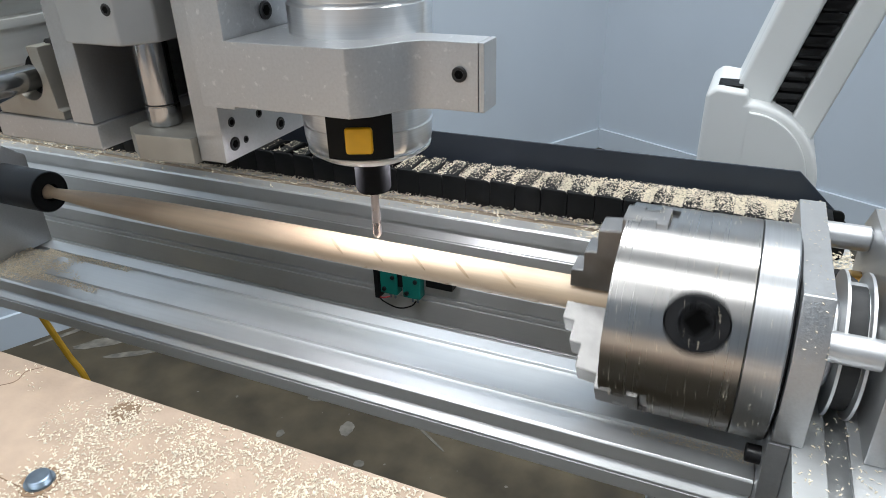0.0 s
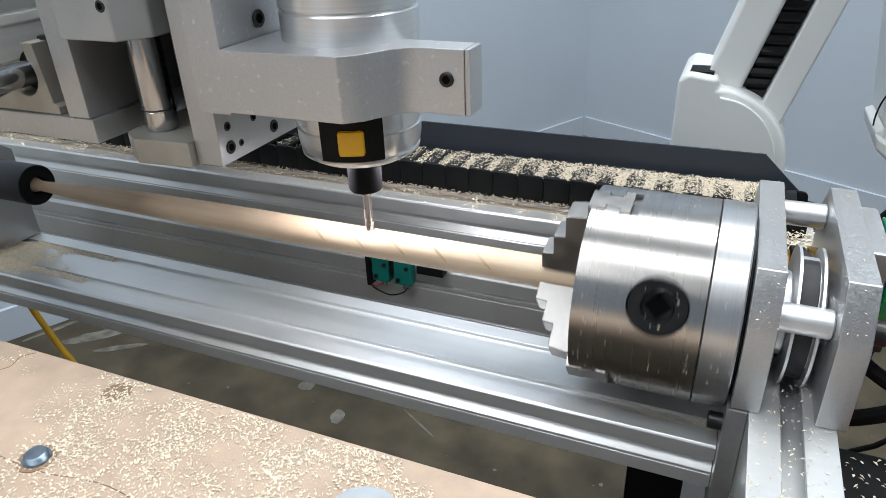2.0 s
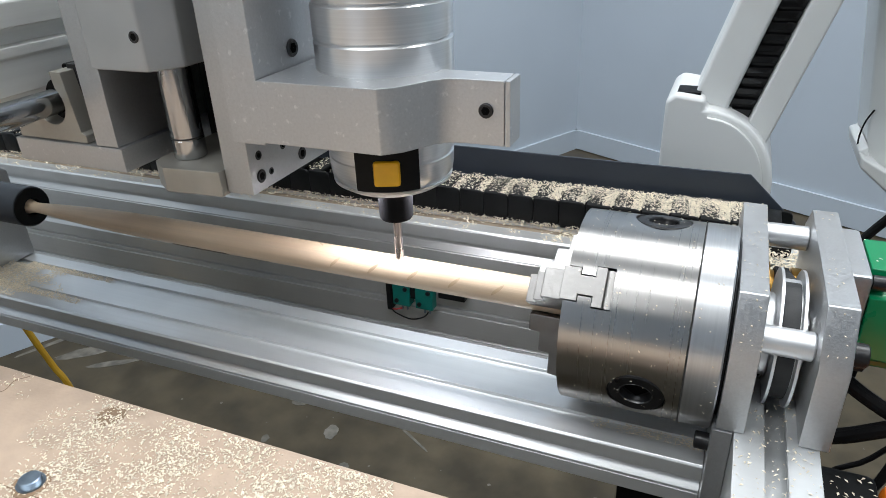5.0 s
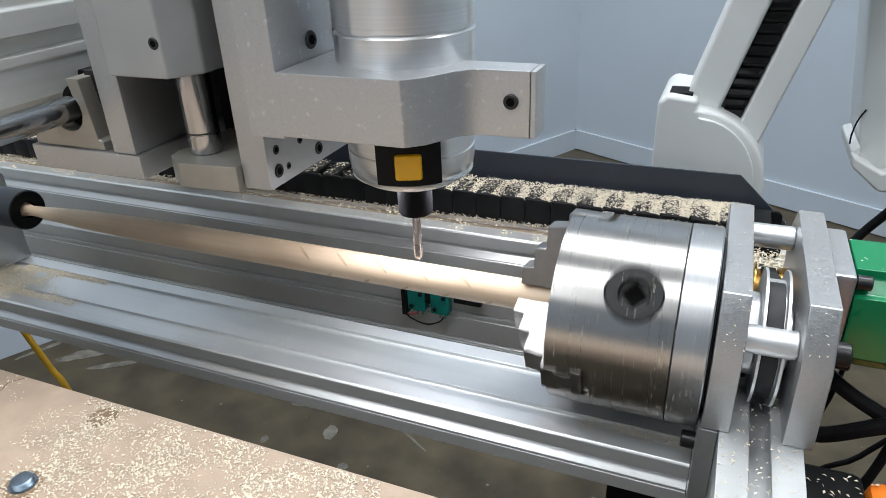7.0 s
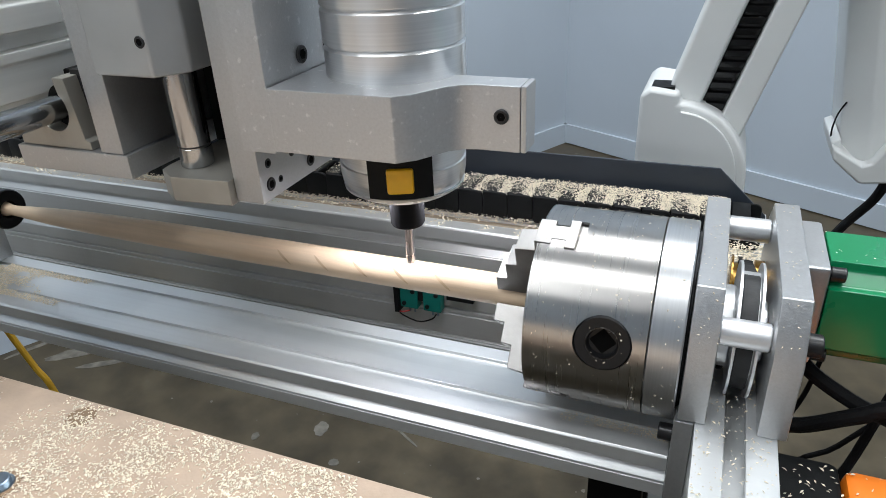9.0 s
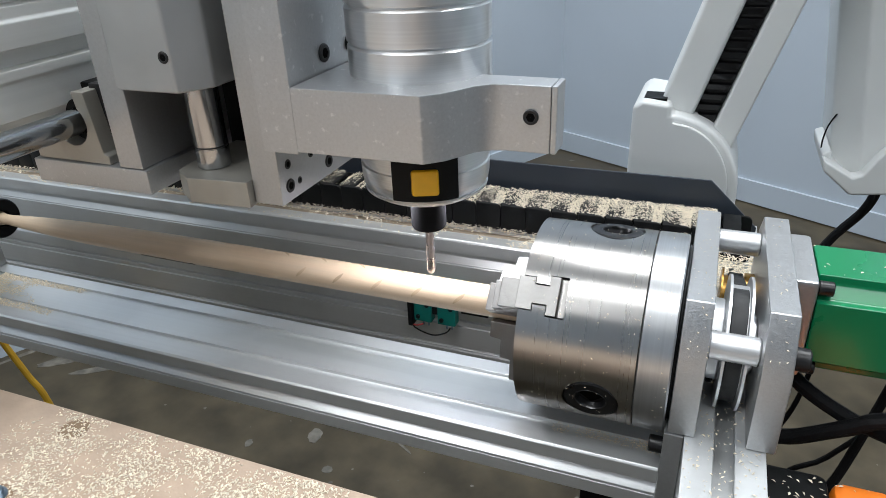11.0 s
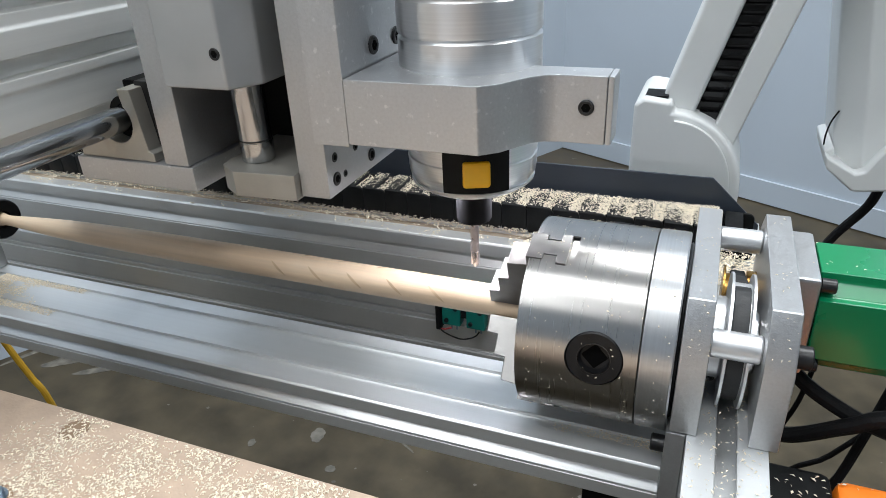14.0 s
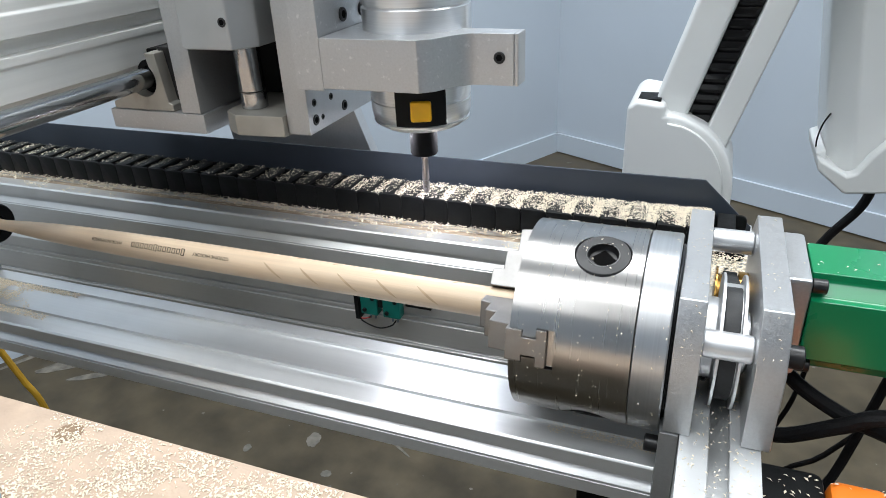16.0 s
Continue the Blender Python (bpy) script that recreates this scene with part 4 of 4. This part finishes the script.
# ---------------------------------------------------------------- wood shavings
def shavings(name, count, sampler, label, size=(0.0012, 0.0030), parent=None, seed=1):
    """Many slim curled flakes, each a thin four-cornered solid."""
    rnd = random.Random(seed)
    verts, faces = [], []
    for _ in range(count):
        p, nrm = sampler(rnd)
        length = rnd.uniform(*size)
        wide, thick = length * rnd.uniform(0.25, 0.6), length * rnd.uniform(0.08, 0.18)
        nrm = Vector(nrm).normalized()
        u = Vector((rnd.uniform(-1, 1), rnd.uniform(-1, 1), rnd.uniform(-1, 1)))
        u = (u - nrm * u.dot(nrm)).normalized()
        u = (u + nrm * rnd.uniform(-0.05, 0.35)).normalized()
        v = nrm.cross(u).normalized()
        p = Vector(p) + nrm * 0.0002
        i = len(verts)
        bend = nrm * length * rnd.uniform(0.05, 0.3)
        verts += [p - u * length / 2, p + v * wide / 2 + bend, p + u * length / 2 + bend * 0.3, p - v * wide / 2 + bend * 0.8, p + nrm * thick + bend]
        faces += [(i, i + 3, i + 4), (i + 3, i + 2, i + 4), (i + 2, i + 1, i + 4), (i + 1, i, i + 4), (i, i + 1, i + 2, i + 3)]
    me = bpy.data.meshes.new(name)
    me.from_pydata([tuple(v) for v in verts], [], faces)
    me.materials.append(CHIP)
    ob = new(name, me)
    if parent:
        ob.parent = parent
    return tagged(ob, label, "" if parent else "wood shavings", kind="stuff")


def on_board(rnd):
    while True:
        x, y = rnd.uniform(-0.42, 0.05), -0.1075 - 0.16 * rnd.random() ** 1.1
        density = 0.40 + 0.95 * noise.noise(Vector((x * 60, y * 60, 1.0))) + 0.6 * noise.noise(Vector((x * 14, y * 14, 5.0))) - max(0, (x + 0.17) * 2.2)
        if y > -0.114:
            density -= 0.35
        if rnd.random() < density:
            return (x, y, -0.0145), (0, 0, 1)


def on_chain(rnd):
    while True:
        x = 0.010 - 0.60 * rnd.random() ** 1.5
        y = rnd.uniform(0.1085, 0.1320)
        in_gap = ((x + 0.0213 + 0.0033) % PITCH) < 0.0066
        back = min(1.0, max(0.0, (y - 0.110) / 0.018))
        rich = min(1.0, max(0.0, (x + 0.30) / 0.22))
        lump = 0.75 + 0.6 * noise.noise(Vector((x * 70, y * 70, 2.0)))
        density = (rich * 1.3 if in_gap else 0.10 + rich * (0.08 + 0.45 * back ** 2)) * lump
        if in_gap and x < -0.22:
            density = 0.02
        if rnd.random() < density:
            return (x, y, (-0.0018 if not in_gap else -0.0042 + 0.0028 * rich * rnd.random()) + 0.0016 * back * rich * rnd.random()), (0, 0, 1)


def on_rear_strip(rnd):
    while True:
        x = -0.95 * rnd.random() ** 1.2 - 0.02
        y = 0.1072 - 0.018 * rnd.random() ** 2.4
        near = max(0.0, (y - 0.1000) / 0.0072)
        if rnd.random() < 0.16 + 0.9 * noise.noise(Vector((x * 50, y * 120, 8.0))) + 0.9 * near:
            return (x, y, -0.0200 + 0.0030 * near * near * rnd.random()), (0, 0, 1)


def on_tail(rnd):
    while True:
        if rnd.random() < 0.8:
            x, y = -0.425 + 0.075 * rnd.random(), rnd.uniform(-0.0285, 0.0030)
            far = max(0.0, (x + 0.425) / 0.075)
            lump = noise.noise(Vector((x * 90, y * 110, 4.0)))
            if rnd.random() < 1.15 - 1.6 * far - abs(y + 0.010) * 28 * far + 0.7 * lump:
                return (x, y, RAIL_TOP + 0.004 * rnd.random() * max(0.0, 0.6 - far)), (0, 0, 1)
        else:
            low, high = ((0.0042, 0.0088), (-0.0212, -0.0156))[rnd.random() < 0.5]
            return (-0.415 + 0.07 * rnd.random() ** 2, rnd.uniform(low, high), RAIL_TOP - 0.0016 + 0.0014 * rnd.random()), (0, 0, 1)


def on_rail_end(rnd):
    x = -0.002 - 0.045 * rnd.random() ** 1.7
    return (x, -0.0176 + rnd.uniform(-0.0028, 0.0028), RAIL_TOP - 0.003 + 0.003 * rnd.random()), (0, 0, 1)


def on_plates(rnd):
    x0, x1 = ((0.0, 0.0096), (0.0270, 0.0368))[rnd.random() < 0.35]
    if rnd.random() < 0.75:
        return (rnd.uniform(x0, x1), rnd.uniform(-0.027, 0.053), 0.0319), (0, 0, 1)
    t = rnd.random()
    return (rnd.uniform(x0, x1), -0.0273 - 0.0107 * t, 0.0319 - 0.019 * t), (0, -0.87, 0.49)


def on_cross(rnd):
    return (rnd.uniform(0.0065, 0.0335), rnd.uniform(-0.12, -0.002), BEAM_TOP), (0, 0, 1)


def behind_pulley(rnd):
    return (rnd.uniform(0.004, 0.033), rnd.uniform(0.072, 0.112), BEAM_TOP + 0.006 * rnd.random()), (0, 0, 1)


def on_motor(rnd):
    return (rnd.uniform(0.046, 0.12), my + rnd.uniform(-0.013, 0.013), mz + h), (0, 0, 1)


def on_clamp(rnd):
    return (rnd.uniform(0.036, 0.090), rnd.uniform(-0.070, 0.0), -0.0592), (0, 0, 1)


def on_chuck(rnd):
    a = rnd.uniform(0, 360)
    y, zz = around(a, R + 0.0001)
    return (rnd.uniform(-0.057, -0.002), y, zz), (0, y, zz)


shavings("shavings_on_board", 40000, on_board, "pale curled wood shavings scattered over the fibreboard", (0.0006, 0.0019), seed=3)
shavings("shavings_on_chain", 15000, on_chain, "pale wood shavings lying on the drag chain", (0.0006, 0.0018), seed=4)
shavings("shavings_on_rail", 6500, on_rear_strip, "pale wood shavings along the rear rail", (0.0009, 0.0026), seed=5)
shavings("shavings_at_tailstock", 6500, on_tail, "heap of fine wood shavings below the tailstock", (0.0007, 0.0018), seed=6)
shavings("shavings_in_slot", 700, on_rail_end, "fine wood dust at the rail's end", (0.0006, 0.0014), seed=7)
shavings("shavings_on_plates", 100, on_plates, "small wood flakes on the headstock plates", (0.0004, 0.0015), seed=8)
shavings("shavings_on_cross_rail", 420, on_cross, "small wood flakes on the cross rail", (0.0005, 0.0020), seed=9)
shavings("shavings_behind_pulley", 1500, behind_pulley, "heap of pale wood shavings behind the pulley", (0.0010, 0.0028), seed=10)
shavings("shavings_on_motor", 14, on_motor, "few wood flakes on the green motor", (0.0008, 0.0018), seed=11)
shavings("shavings_on_clamp", 160, on_clamp, "wood flakes on the black clamp", (0.0010, 0.0026), seed=12)
shavings("dust", 420, on_chuck, "fine wood flecks on the steel drum", (0.0005, 0.0013), parent=chuck, seed=13)


# ---------------------------------------------------------------- what moves
def motions():
    head_rows = [
        (0, -0.1690, 0.0000, 0.0090),
        (0.5, -0.1685, 0.0000, 0.0090),
        (0.8, -0.1670, 0.0000, 0.0075),
        (1, -0.1655, 0.0000, 0.0060),
        (1.5, -0.1635, 0.0000, 0.0038),
        (2, -0.1632, 0.0000, 0.0038),
        (2.5, -0.1610, 0.0000, 0.0046),
        (2.8, -0.1540, 0.0000, 0.0080),
        (3, -0.1505, 0.0000, 0.0090),
        (3.5, -0.1490, 0.0000, 0.0092),
        (4, -0.1490, 0.0000, 0.0092),
        (4.4, -0.1470, 0.0000, 0.0070),
        (4.9, -0.1435, 0.0000, 0.0040),
        (5.5, -0.1430, 0.0000, 0.0040),
        (5.9, -0.1400, 0.0000, 0.0055),
        (6.3, -0.1310, 0.0000, 0.0088),
        (6.5, -0.1295, 0.0000, 0.0090),
        (7, -0.1285, 0.0000, 0.0094),
        (7.5, -0.1280, 0.0000, 0.0088),
        (8, -0.1240, 0.0000, 0.0058),
        (8.5, -0.1228, 0.0000, 0.0030),
        (8.9, -0.1226, 0.0000, 0.0028),
        (9.4, -0.1205, 0.0000, 0.0045),
        (9.8, -0.1110, 0.0000, 0.0088),
        (10.3, -0.1095, 0.0000, 0.0094),
        (11, -0.1088, 0.0000, 0.0094),
        (11.5, -0.1040, 0.0000, 0.0060),
        (12, -0.1023, 0.0000, 0.0035),
        (12.5, -0.1018, 0.0000, 0.0030),
        (13, -0.0982, 0.0000, 0.0052),
        (13.5, -0.0909, 0.0070, 0.0055),
        (14, -0.0910, 0.0083, 0.0108),
        (14.5, -0.0985, 0.0189, 0.0106),
        (15, -0.1160, 0.0457, 0.0112),
        (15.5, -0.1338, 0.0724, 0.0115),
        (16, -0.1429, 0.0852, 0.0117),
    ]
    walk(head, [(t, pose(x, y, zz)) for t, x, y, zz in head_rows])
    walk(carriage, [(t, pose(x, y, 0)) for t, x, y, zz in head_rows])
    walk(gantry, [(t, pose(x, 0, 0)) for t, x, y, zz in head_rows])
    turns = [
        (0, 73),
        (0.1, 49),
        (0.2, 22),
        (0.3, 2),
        (0.4, 0),
        (1.6, 0),
        (1.7, 9),
        (1.8, 25.5),
        (1.9, 54),
        (2, 78),
        (2.1, 89.5),
        (2.2, 90),
        (3.4, 87),
        (3.5, 71.5),
        (3.6, 43),
        (3.7, 20),
        (3.8, 4),
        (3.9, 0),
        (5.2, 0),
        (5.3, 14),
        (5.4, 42),
        (5.5, 71),
        (5.6, 86),
        (5.7, 90),
        (6.7, 90),
        (6.8, 91),
        (6.9, 80),
        (7, 58.8),
        (7.1, 29),
        (7.2, 12),
        (7.3, 1),
        (7.4, 0),
        (8.5, 0),
        (8.6, 11.5),
        (8.7, 28),
        (8.8, 58),
        (8.9, 80),
        (9, 89),
        (9.1, 90),
        (10.2, 90),
        (10.3, 80),
        (10.4, 55),
        (10.5, 28),
        (10.6, 8),
        (10.7, 0),
        (12, 1),
        (12.1, 11.7),
        (12.2, 31),
        (12.3, 62),
        (12.4, 83),
        (12.5, 90),
        (14, 91),
        (14.1, 95),
        (14.2, 99),
        (14.4, 110.6),
        (14.5, 119.4),
        (14.6, 126),
        (14.7, 140),
        (14.8, 151),
        (14.9, 165),
        (15, 178),
        (15.2, 205.5),
        (15.4, 230),
        (15.6, 250),
        (15.8, 260.5),
        (16, 269.5),
    ]
    for turning in (chuck, stick):
        walk(turning, [(t, pose(0, 0, 0, a)) for t, a in turns])


motions()
